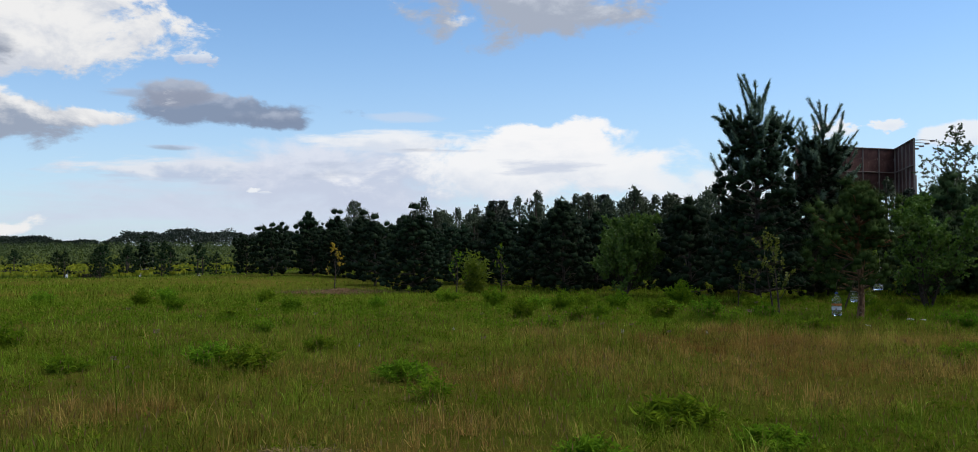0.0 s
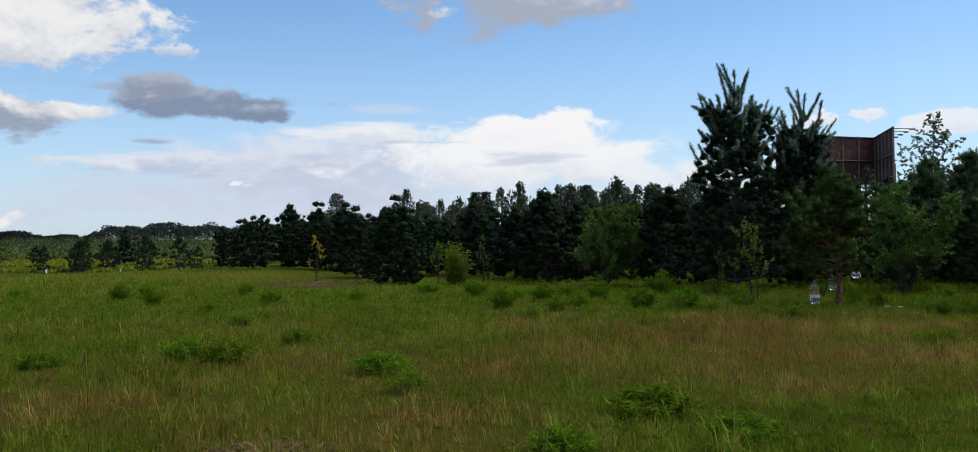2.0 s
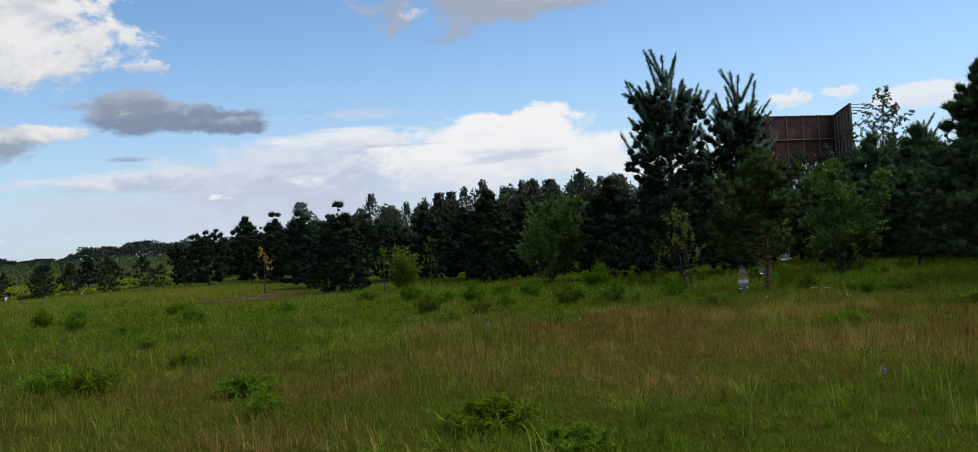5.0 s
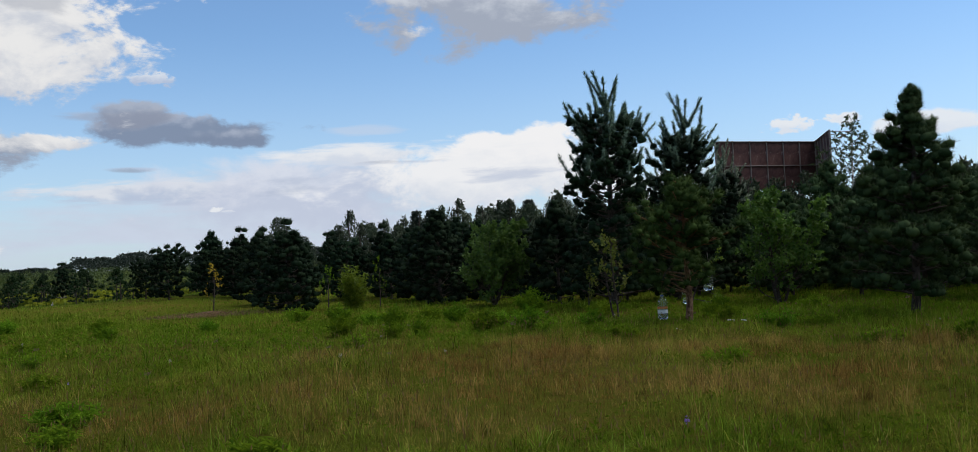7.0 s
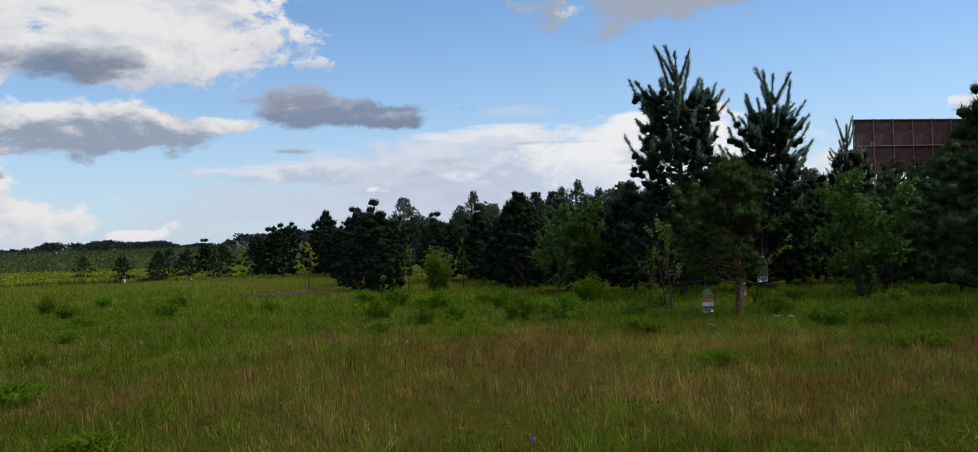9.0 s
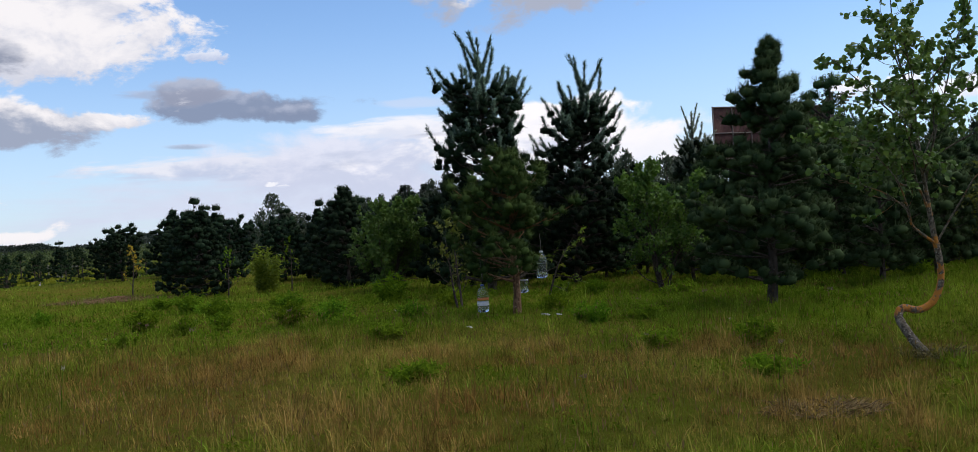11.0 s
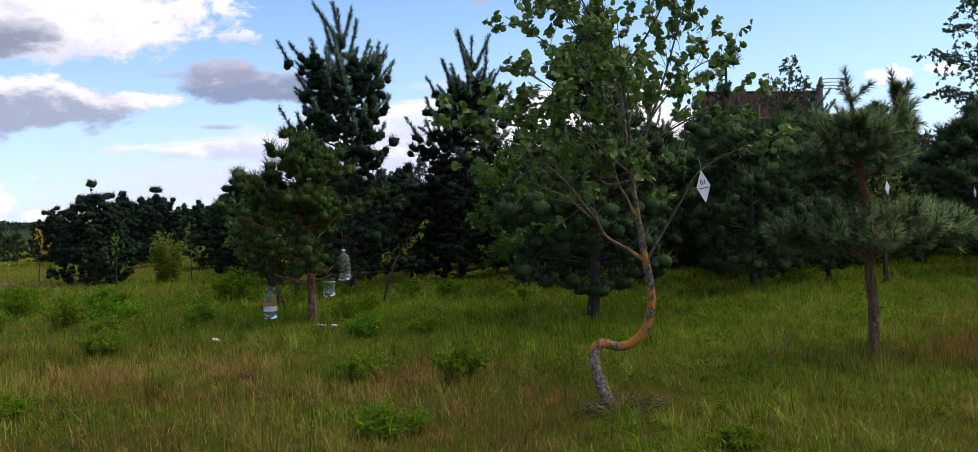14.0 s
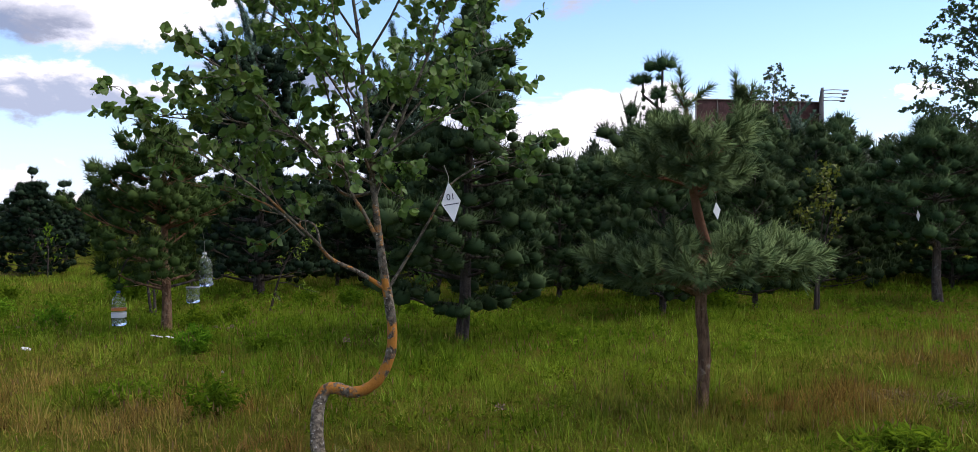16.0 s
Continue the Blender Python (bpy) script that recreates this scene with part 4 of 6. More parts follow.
def seed_stalks(seed, count, box, tall, label):
    """Thin dry stalks that stand over the grass, each with a small loose seed head."""
    r = np.random.default_rng(seed)
    x, y = r.uniform(box[0], box[1], count), r.uniform(box[2], box[3], count)
    kept = (drift(38, x, y, 1.1) + r.normal(0, 0.12, count) > 0.42) & (y > np.clip(0.48 * x, 0, 5.4) + 3.0)
    x, y = x[kept], y[kept]
    n = len(x)
    a, lean = r.uniform(0, TAU, n), np.abs(r.normal(0.22, 0.14, n))
    base = np.column_stack([x, y, lie(x, y)])
    way = np.column_stack([np.cos(a) * np.sin(lean), np.sin(a) * np.sin(lean), np.cos(lean)])
    ln = (tall * r.uniform(0.6, 1.15, n))[:, None]
    b = r.uniform(0, TAU, n)
    side = np.column_stack([np.cos(b), np.sin(b), np.zeros(n)])
    neck, head = base + way * ln, base + way * ln * 1.22
    v = np.stack([base - side * 0.0011, base + side * 0.0011, neck, neck, neck + way * ln * 0.10 + side * 0.0045, head, neck + way * ln * 0.08 - side * 0.0045], 1)
    f = (np.arange(n)[:, None, None] * 7 + np.array([(0, 1, 2), (3, 4, 5), (3, 5, 6)])[None]).reshape(-1, 3)
    u = np.stack([np.repeat(r.random(n), 7), np.tile([0.0, 0.0, 0.6, 0.7, 1.0, 1.0, 1.0], n)], -1)
    tagged(piece("seed_stalks", solid("seed_stalks", v.reshape(-1, 3), f, SEEDS, u)), label, "grass", kind="stuff")


seed_stalks(99, 14000, (-6.5, 15.0, 4.0, 15.0), 0.24, "thin pale seed stalks over the meadow grass")


def herbs(seed, count, box, size, label):
    """Low leafy herbs between the grass, gathered in drifts and small tufts."""
    r = np.random.default_rng(seed)
    x, y = r.uniform(box[0], box[1], count), r.uniform(box[2], box[3], count)
    kept = (drift(36, x, y, 0.8) + 0.35 * (drift(37, x, y, 0.25, 2) - 0.5) > 0.60) & (dryness(x, y) < 0.45) & (y > np.clip(0.48 * x, 0, 5.4) + 2.6)
    x, y = np.repeat(x[kept], 6), np.repeat(y[kept], 6)
    a, f = r.uniform(0, TAU, len(x)), r.random(len(x))
    x, y = x + np.cos(a) * 0.05 * f, y + np.sin(a) * 0.05 * f
    pos = np.column_stack([x, y, lie(x, y) + r.uniform(0.02, 0.115, len(x)) * (1.1 - 0.5 * f)])
    out = np.column_stack([np.cos(a), np.sin(a), np.full(len(x), 0.7)])
    tagged(piece("meadow_herbs", leaf_mesh(r, pos, out, size, HERB, "meadow_herbs", slim=0.38, droop=0.1)), label, "herbs", kind="stuff")


herbs(97, 12000, (-6.0, 14.0, 3.2, 13.0), 0.040, "low green leafy herbs between the grass")
herbs(98, 11000, (-12.0, 17.0, 13.5, 20.0), 0.060, "low green leafy herbs before the trees")

# ---------------------------------------------------------------- trees of the meadow's edge
EDGE = "pines at the meadow's edge"
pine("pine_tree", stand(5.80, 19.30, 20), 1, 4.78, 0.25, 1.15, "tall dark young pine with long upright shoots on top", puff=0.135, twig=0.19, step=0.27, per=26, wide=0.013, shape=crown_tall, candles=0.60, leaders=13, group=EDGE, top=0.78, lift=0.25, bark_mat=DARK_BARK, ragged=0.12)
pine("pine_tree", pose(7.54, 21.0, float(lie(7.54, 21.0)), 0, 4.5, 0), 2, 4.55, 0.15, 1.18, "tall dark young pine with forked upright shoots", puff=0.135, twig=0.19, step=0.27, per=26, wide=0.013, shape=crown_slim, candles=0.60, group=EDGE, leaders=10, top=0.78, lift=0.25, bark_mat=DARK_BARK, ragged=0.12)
bottle_pine = pine("pine_tree", stand(6.22, 15.0, 0), 3, 2.28, 0.50, 0.96, "small pine with reddish trunk, plastic bottles hung on it", 56, 0.0085, step=0.235, twig=0.16, puff=0.135, inner=0.38, shape=crown_bottle, thick=0.052, mat=NEEDLES_HALF_LIT, group=EDGE, bare=(-0.30, 0.95, 1.0), core=0.50, ragged=0.26)
pine("pine_tree", pose(9.60, 14.40, float(lie(9.60, 14.40)), 0, 4.0, 0), 4, 3.68, 0.40, 1.30, "dense dark conical pine with a rounded tip", 50, 0.0100, step=0.28, twig=0.19, puff=0.150, core=0.62, group=EDGE, bark_mat=DARK_BARK, lift=0.10, hook=0.16, mat=NEEDLES_LIT, shape=crown_spire, ragged=0.27)
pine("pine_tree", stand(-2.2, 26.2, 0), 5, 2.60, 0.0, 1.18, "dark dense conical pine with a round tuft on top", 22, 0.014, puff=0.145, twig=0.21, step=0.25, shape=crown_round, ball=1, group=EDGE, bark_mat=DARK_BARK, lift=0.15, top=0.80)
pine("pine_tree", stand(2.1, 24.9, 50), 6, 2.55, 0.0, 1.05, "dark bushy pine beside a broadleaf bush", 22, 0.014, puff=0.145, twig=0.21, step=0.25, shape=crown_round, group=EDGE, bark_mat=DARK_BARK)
pine("pine_tree", stand(12.2, 18.9, 0), 8, 3.05, 0.2, 1.15, "dark green pine with round tufts at the top", 80, 0.009, core=0.52, ball=4, puff=0.19, tufts=((-0.03, 0.0, 3.50), (-0.30, 0.2, 3.28), (-0.50, 0.1, 2.82), (-0.12, -0.1, 3.05)), group=EDGE, bark_mat=DARK_BARK, mat=NEEDLES_LIT, lift=0.15, shape=crown_round)
pine("pine_tree", stand(15.78, 18.0, 30), 9, 2.62, 0.80, 1.12, "small wide pine with a forked grey trunk", 80, 0.009, shape=crown_round, lift=0.18, puff=0.18, thick=0.060, mat=NEEDLES_LIT, group=EDGE, bark_mat=GREY_BARK, core=0.52)

pine("pine_tree", stand(16.8, 29.4, 70), 10, 4.0, 0.3, 1.3, "dark pine with upright shoots before the billboard", 30, 0.018, shape=crown_slim, candles=0.5, leaders=11, group=EDGE, top=0.78, lift=0.25, bark_mat=DARK_BARK, puff=0.2)
pine("pine_tree", stand(13.0, 34.7, 15), 12, 4.9, 0.3, 1.1, "slender pine with pale upright shoots", 30, 0.018, shape=crown_slim, candles=0.62, leaders=11, group=EDGE, top=0.72, lift=0.25, bark_mat=DARK_BARK, puff=0.2, tip_mat=PALE_SHOOTS)


def tier_pine():
    """The small pine with a bare trunk: a wide lower tier of long-needled shoots, a gap, a loose upper tier and two upright shoots."""
    r = np.random.default_rng(7)
    tree = thing("pine_tree", stand(11.5, 11.10, 4.4), "small pine with a bare trunk and a rounded two-tiered crown", "tree", EDGE)
    wood, shoots = Tubes(10), []
    trunk = curve([(0, 0, -0.12), (0, 0, 0.0), (0.02, 0.0, 0.40), (0.0, 0.0, 0.74), (0.045, -0.01, 1.0), (-0.02, 0.0, 1.30), (-0.07, 0.0, 1.60), (-0.08, 0.0, 1.85), (-0.09, 0.0, 1.98)], 5)
    wood.add(trunk, np.interp(np.linspace(0, 1, len(trunk)), [0, 0.12, 0.5, 0.8, 1], [0.052, 0.041, 0.034, 0.022, 0.009]) * (1 + 0.04 * np.sin(np.arange(len(trunk)) * 2.1)))

    def on_trunk(z):
        return np.array([np.interp(z, trunk[:, 2], trunk[:, j]) for j in range(3)])

    def limb(z0, ang, ln, rise, droop, count, rad=0.014, first=0.30, brush=(0.10, 0.17), up=0.45):
        way = np.array([math.cos(ang), math.sin(ang), 0])
        ss = np.linspace(0, 1, 8)
        pts = on_trunk(z0) + way * (ln * ss)[:, None] + np.array([0, 0, 1]) * (ln * (rise * ss - droop * ss**2.2))[:, None] + r.normal(0, 0.012, (8, 3)) * ss[:, None]
        wood.add(pts, rad * np.linspace(1, 0.3, 8), 6)
        side = np.array([-way[1], way[0], 0])
        for k in range(count):
            s = first + (1 - first) * (k + r.random()) / count
            at = np.array([np.interp(s, ss, pts[:, j]) for j in range(3)])
            sg = 1 if k % 2 else -1
            tl = (0.12 + 0.30 * ln * (1.05 - s)) * r.uniform(0.5, 1.2)
            tw = unit(way * r.uniform(0.5, 1.1) + side * sg * r.uniform(0.2, 1.0) + np.array([0, 0, r.uniform(0.0, 0.6)]))
            end = at + tw * tl
            wood.add(np.array([at, (at + end) / 2 + r.normal(0, 0.008, 3), end]), [0.005, 0.004, 0.003], 4)
            for _ in range(3):
                d = unit(tw + r.normal(0, 0.45, 3) + [0, 0, up])
                p = at + (end - at) * r.uniform(0.45, 1.0)
                shoots.append([*p, *(d * r.uniform(*brush)), *(p - [0, 0, 0.32])])
        shoots.append([*pts[-1], *(unit(pts[-1] - pts[-2] + [0, 0, 0.02]) * brush[1]), *(pts[-1] - [0, 0, 0.1])])

    for k in range(11):
        limb(0.74 + 0.06 * r.random(), TAU * k / 11 + r.normal(0, 0.15), r.uniform(0.46, 0.60), 0.55, 0.30, 10)
    limb(0.80, 0.05, 0.62, 0.70, 0.48, 16, 0.016)
    limb(0.84, 0.35, 0.54, 0.70, 0.40, 12, 0.012)
    limb(0.82, -0.55, 0.58, 0.70, 0.44, 14, 0.016)
    limb(0.80, 3.05, 0.62, 0.60, 0.34, 14, 0.016)
    for k in range(6):
        limb(0.94 + 0.05 * r.random(), TAU * k / 6 + r.normal(0, 0.2), r.uniform(0.24, 0.36), 0.45, 0.20, 5)
    for k in range(9):
        limb(1.38 + 0.09 * r.random(), TAU * k / 9 + r.normal(0, 0.2), r.uniform(0.21, 0.31) + 0.08 * math.cos(TAU * k / 9 - 3.0), 0.40, 0.10, 6, 0.010, first=0.4)
    for k in range(8):
        limb(1.54 + 0.14 * r.random(), TAU * k / 8 + r.normal(0, 0.3), r.uniform(0.22, 0.32), 0.50, 0.10, 5, 0.009)
    # side branch that turns upright, and the leader with its shoots
    arm = curve([on_trunk(1.38), on_trunk(1.38) + [0.16, 0.02, 0.08], (0.25, 0.03, 1.70), (0.27, 0.02, 1.95), (0.25, 0.0, 2.05)], 5)
    wood.add(arm, np.linspace(0.010, 0.004, len(arm)), 6)
    for a, b in zip(arm[6:-1], arm[7:]):
        for _ in range(2):
            shoots.append([*a, *((b - a) * 1.4 + r.normal(0, 0.012, 3)), *(a - [0, 0, 0.1])])
    for root, end in (((0.27, 0.02, 1.95), (0.22, 0.0, 2.16)), ((0.27, 0.02, 1.93), (0.38, 0.03, 2.05)), ((0.27, 0.02, 1.90), (0.32, -0.05, 2.06)),
                      ((-0.09, 0, 1.96), (-0.13, 0, 2.18)), ((-0.09, 0, 1.96), (0.06, 0.02, 2.08)), ((-0.09, 0, 1.94), (-0.18, -0.06, 2.08)), ((-0.08, 0, 1.75), (-0.09, 0.0, 1.95))):
        root, end = np.array(root), np.array(end)
        wood.add(np.array([root, (root + end) / 2, end]), [0.006, 0.005, 0.003], 5)
        for k in range(2):
            shoots.append([*(root + (end - root) * 0.5 * k), *((end - root) * 0.55), *(root - [0, 0, 0.05])])
    piece("trunk", wood.mesh("trunk", PINE_BARK), tree, "reddish brown scaly trunk")
    piece("crown", needle_mesh(r, shoots, 100, 0.080, 0.0060, NEEDLES_NEAR), tree)


tier_pine()
broadleaf("bushy_tree", stand(3.4, 22.5, 0), 20, 1.95, "bushy broadleaf tree with dull green leaves", BROAD, 0.075, stems=8, per=14, lean=0.42, first=0.1)
broadleaf("bushy_tree", stand(8.78, 17.9, 0), 22, 2.1, "slim broadleaf tree with fresh green leaves", FRESH, 0.075, stems=4, per=11, lean=0.22, first=0.15)
birch("birch_tree", stand(19.6, 24.2, 0), 21, 6.8, 2.15, "tall birch with arching limbs and small dull leaves", 15, 0.085, 0.22, 0.50, 84)
birch("birch_tree", stand(17.0, 32.4, 0), 23, 5.55, 1.85, "slender birch with sparse leaves beside the billboard", 13, 0.080, 0.15, 0.35, 54)
broadleaf("sapling", stand(-4.9, 28.3), 25, 1.5, "thin sapling with ochre yellow leaves", OCHRE, 0.07, depth=2, per=6, forks=2, slim=0.6, lean=0.08, up=0.6, spread=0.35, group="saplings")
broadleaf("sapling", stand(5.35, 16.6), 26, 1.45, "thin sapling with yellowing leaves", YELLOWING, 0.058, stems=2, depth=2, per=9, forks=2, lean=0.02, up=0.6, spread=0.35, group="saplings")
broadleaf("sapling", stand(13.95, 17.3), 27, 1.85, "thin sapling with yellow-green leaves", YELLOWING, 0.060, stems=2, depth=2, per=9, forks=2, lean=0.05, up=0.6, spread=0.35, group="saplings")
broadleaf("sapling", stand(0.35, 26.0), 28, 1.35, "thin dark sapling with sparse leaves", WEED, 0.06, depth=2, per=5, forks=2, lean=0.05, up=0.6, spread=0.4, group="saplings")
broadleaf("sapling", stand(-0.9, 24.6), 29, 1.25, "thin sapling beside the conical pine", WEED, 0.06, depth=2, per=5, forks=2, lean=0.05, up=0.6, spread=0.4, group="saplings")
broadleaf("sapling", stand(5.1, 18.3), 30, 0.9, "low sapling with pale leaves", YELLOWING, 0.055, depth=2, per=5, forks=2, lean=0.1, up=0.6, spread=0.4, group="saplings")

broadleaf("sapling", stand(6.75, 17.0), 31, 1.35, "arching sapling with narrow yellow-green leaves", LIME, 0.06, depth=2, per=7, forks=2, slim=0.3, lean=0.3, up=0.1, spread=0.3, group="saplings")

# pines and broadleaf trees behind, built once and planted again
BACK = "pines behind the meadow's edge"
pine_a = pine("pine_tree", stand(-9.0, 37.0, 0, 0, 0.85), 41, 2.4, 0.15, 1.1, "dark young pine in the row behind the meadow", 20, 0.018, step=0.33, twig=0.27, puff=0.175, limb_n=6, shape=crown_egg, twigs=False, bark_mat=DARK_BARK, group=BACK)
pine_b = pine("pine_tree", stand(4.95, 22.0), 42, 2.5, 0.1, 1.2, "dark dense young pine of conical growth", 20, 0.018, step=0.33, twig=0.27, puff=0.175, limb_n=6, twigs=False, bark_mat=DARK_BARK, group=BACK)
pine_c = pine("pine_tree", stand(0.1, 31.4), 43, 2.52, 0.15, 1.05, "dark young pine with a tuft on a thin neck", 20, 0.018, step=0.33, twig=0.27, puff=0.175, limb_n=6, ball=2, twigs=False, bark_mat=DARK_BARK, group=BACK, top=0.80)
pine_d = pine("pine_tree", stand(11.85, 16.3), 44, 2.1, 0.22, 1.05, "dark small pine behind the bare-trunked one", 56, 0.010, core=0.54, step=0.32, twig=0.26, puff=0.18, limb_n=6, shape=crown_egg, twigs=False, bark_mat=DARK_BARK, mat=NEEDLES_LIT, group=BACK)
pine_e = pine("pine_tree", stand(13.4, 20.4, 40, 0, 1.12), 46, 2.5, 0.05, 1.25, "dark green young pine with layered branches", 48, 0.012, core=0.54, step=0.34, twig=0.27, puff=0.18, limb_n=6, twigs=False, bark_mat=DARK_BARK, mat=NEEDLES_LIT, group=BACK)
pine_s = pine("young_pine", stand(-19.8, 54.0, 0, 0, 1.2), 45, 1.40, 0.26, 0.56, "small thin young pine at the field's border", 26, 0.016, step=0.34, twig=0.30, puff=0.115, lift=0.1, hook=0.1, core=0.5, shape=crown_round, limb_n=4, twigs=False, mat=NEEDLES_SHADED, bark_mat=DARK_BARK, group="young pines at the field's border")
for ob, places in (
    (pine_a, ((-7.5, 38, 0.95), (-6.3, 36.5, 0.90), (-1.2, 31.5, 0.95), (1.3, 33.5, 1.05), (-10.6, 39, 0.78), (9.6, 26.5, 0.90), (14.6, 23.5, 1.10), (20.5, 23, 1.15), (6.6, 23.6, 0.95), (8, 25.4, 1.00), (10.4, 24.2, 0.95), (12.4, 22.8, 0.88), (4.2, 25.6, 0.95), (17.6, 21.6, 0.82), (-3.6, 33.5, 1.01), (3.6, 29, 1.05), (23, 26, 1.30))),
    (pine_b, ((0.4, 29.8, 0.85), (8.8, 22.8, 0.75), (11.2, 22.2, 0.85), (-5.2, 35.6, 0.95), (5.6, 26.5, 1.00), (-8.2, 40.5, 1.12), (2.6, 36, 1.10), (7.4, 27.5, 1.10), (1.4, 28, 0.90), (13.8, 24.8, 1.15), (3.2, 26.6, 0.95))),
    (pine_e, ((12.9, 25.0, 1.2), (16.6, 24.4, 0.85), (19.2, 21.8, 1.05), (21.8, 21.4, 1.25), (15.6, 27.5, 1.35), (10.3, 21.4, 0.84), (14.9, 20.6, 1.0), (17.6, 23.0, 0.8), (18.7, 21.0, 0.85), (15.75, 22.2, 1.12), (12.6, 21.8, 0.95), (20.6, 20.0, 1.0), (14.2, 22.2, 1.05), (22.6, 23.0, 1.15))),
    (pine_c, ((-5.2, 37.2, 1.06), (-7, 41, 1.12), (2.8, 32, 0.95), (10.6, 30, 0.95), (18, 27, 0.90), (-2.6, 37.5, 0.95), (-23.4, 60.5, 1.05), (-3.9, 30.6, 0.96), (2, 27.6, 0.94))),
    (pine_d, ((10.6, 18.4, 0.9), (16.9, 20.2, 0.95), (13.2, 17.4, 0.85), (18.4, 19.4, 1.15), (9.6, 19.4, 0.8), (20.0, 18.2, 1.2), (8.2, 21.6, 0.75), (9.2, 22.4, 0.8), (6.5, 21.6, 0.75))),
    (pine_s, ((-22.6, 55.8, 1.10), (-23.7, 54.6, 0.95), (-18.0, 56.1, 1.16), (-16.5, 54.0, 0.98), (-25.2, 57.3, 1.11), (-20.7, 57.9, 1.25), (-15.0, 57.3, 1.16), (-27.3, 56.4, 1.04), (-26.1, 60.6, 1.30), (-23.0, 57.0, 1.20), (-15.6, 55.3, 1.04), (-24.0, 59.1, 1.25), (-30.5, 57.3, 1.11), (-12.9, 54.3, 0.92), (-22.5, 51.6, 0.8), (-24.2, 55.6, 1.25), (-18.8, 57.6, 1.35), (-13.2, 56.6, 1.3), (-25.6, 53.8, 1.05), (-21.4, 58.8, 1.40))),
):
    for k, (x, y, s) in enumerate(places):
        copy_thing(ob, stand(x, y, 47 * k + 13, 0, s))

# the wood farther back
WOOD = "trees of the wood behind"
kinds = [clump_tree("wood_tree", stand(-9.0, 60.0), 61, 4.2, 1.8, "dull green broadleaf tree of the wood behind", FAR_GREEN, 1700, 0.22, WOOD),
         clump_tree("wood_tree", stand(-4.5, 61.0), 62, 4.5, 1.45, "slim dull green tree of the wood behind", FAR_GREEN, 1500, 0.20, WOOD),
         clump_tree("wood_tree", stand(1.0, 60.0), 63, 4.3, 1.5, "dark conifer of the wood behind", FAR_DARK, 1700, 0.22, WOOD, True, 0.05),
         clump_tree("wood_tree", stand(8.5, 52.0), 64, 4.5, 1.9, "broad dull green tree of the wood behind", FAR_GREEN, 1900, 0.22, WOOD)]
r = np.random.default_rng(5)
for k in range(124):
    q = k / 123
    x = -15 + 52 * q + r.normal(0, 0.8)
    y = 62 - 16 * min(1.0, q * 1.4) + r.uniform(-3, 9) - 8 * max(0, q - 0.7)
    size = (0.61 + 0.43 * min(1.0, q * 2.3) - 0.05 * (0.42 < q < 0.62)) * r.uniform(0.86, 1.02)
    copy_thing(kinds[int(r.integers(0, 4))], stand(x, y, r.uniform(0, 360), 0, size))


def spread_stuff(name, seed, count, spots, mat, size, label, category, each=24, tall=1.0, wide=0.6, taper=1.0, crowd=1.0):
    """Many clumps of leaf sprays, too far off to count, as one mesh."""
    r = np.random.default_rng(seed)
    c = spots(r, count)
    c = np.repeat(c, each, 0)
    n = len(c)
    up = r.random(n) ** crowd
    a, f = r.uniform(0, TAU, n), np.sqrt(r.random(n))
    w = wide * c[:, 2] * (1.02 - 0.8 * up ** taper)
    pos = np.column_stack([c[:, 0] + np.cos(a) * f * w, c[:, 1] + np.sin(a) * f * w, lie(c[:, 0], c[:, 1]) + up * tall * c[:, 2]])
    tagged(piece(name, leaf_mesh(r, pos, np.column_stack([np.cos(a), np.sin(a), np.full(n, 0.8)]), size, mat, name, slim=0.5, droop=0.0)), label, category, kind="stuff")


def plantation(r, n):
    y = 74 + 120 * r.random(n) ** 1.5
    x = r.uniform(-0.95, 0.10, n) * y
    return np.column_stack([x, y, r.uniform(0.95, 1.45, n) * (1 + (y - 60) / 170)])


def far_line(r, n):
    ang = np.radians(r.uniform(-50, 24, n))
    rr = r.uniform(255, 300, n)
    deg = np.degrees(ang)
    hump = np.interp(deg, [-50, -35, -33, -30, -26.5, -25.6, -23.2, -22.4, -19, -14, 24], [2.0, 2.2, 3.6, 4.0, 3.4, 2.2, 2.4, 4.5, 5.2, 4.8, 4.4])
    return np.column_stack([np.sin(ang) * rr, np.cos(ang) * rr, hump * (1 + 0.10 * np.sin(deg * 2.3 + 1)) * r.uniform(0.82, 1.06, n)])


spread_stuff("young_plantation", 71, 2300, plantation, YOUNG, 0.24, "low green plantation of young trees far off", "plantation", 30, 0.85, 0.8)
spread_stuff("far_woods", 72, 700, far_line, FAR_DARK, 0.75, "dark line of woods on the horizon", "woods", 130, 1.0, 0.75, 4.0, 0.5)
spread_stuff("brush_pile", 73, 70, lambda r, n: np.column_stack([r.normal(-28.0, 2.2, n), r.normal(56.0, 0.7, n), r.uniform(0.15, 0.42, n)]), BRUSH, 0.16, "low pile of dark dry brushwood", "brushwood", 30, 1.0, 0.9)


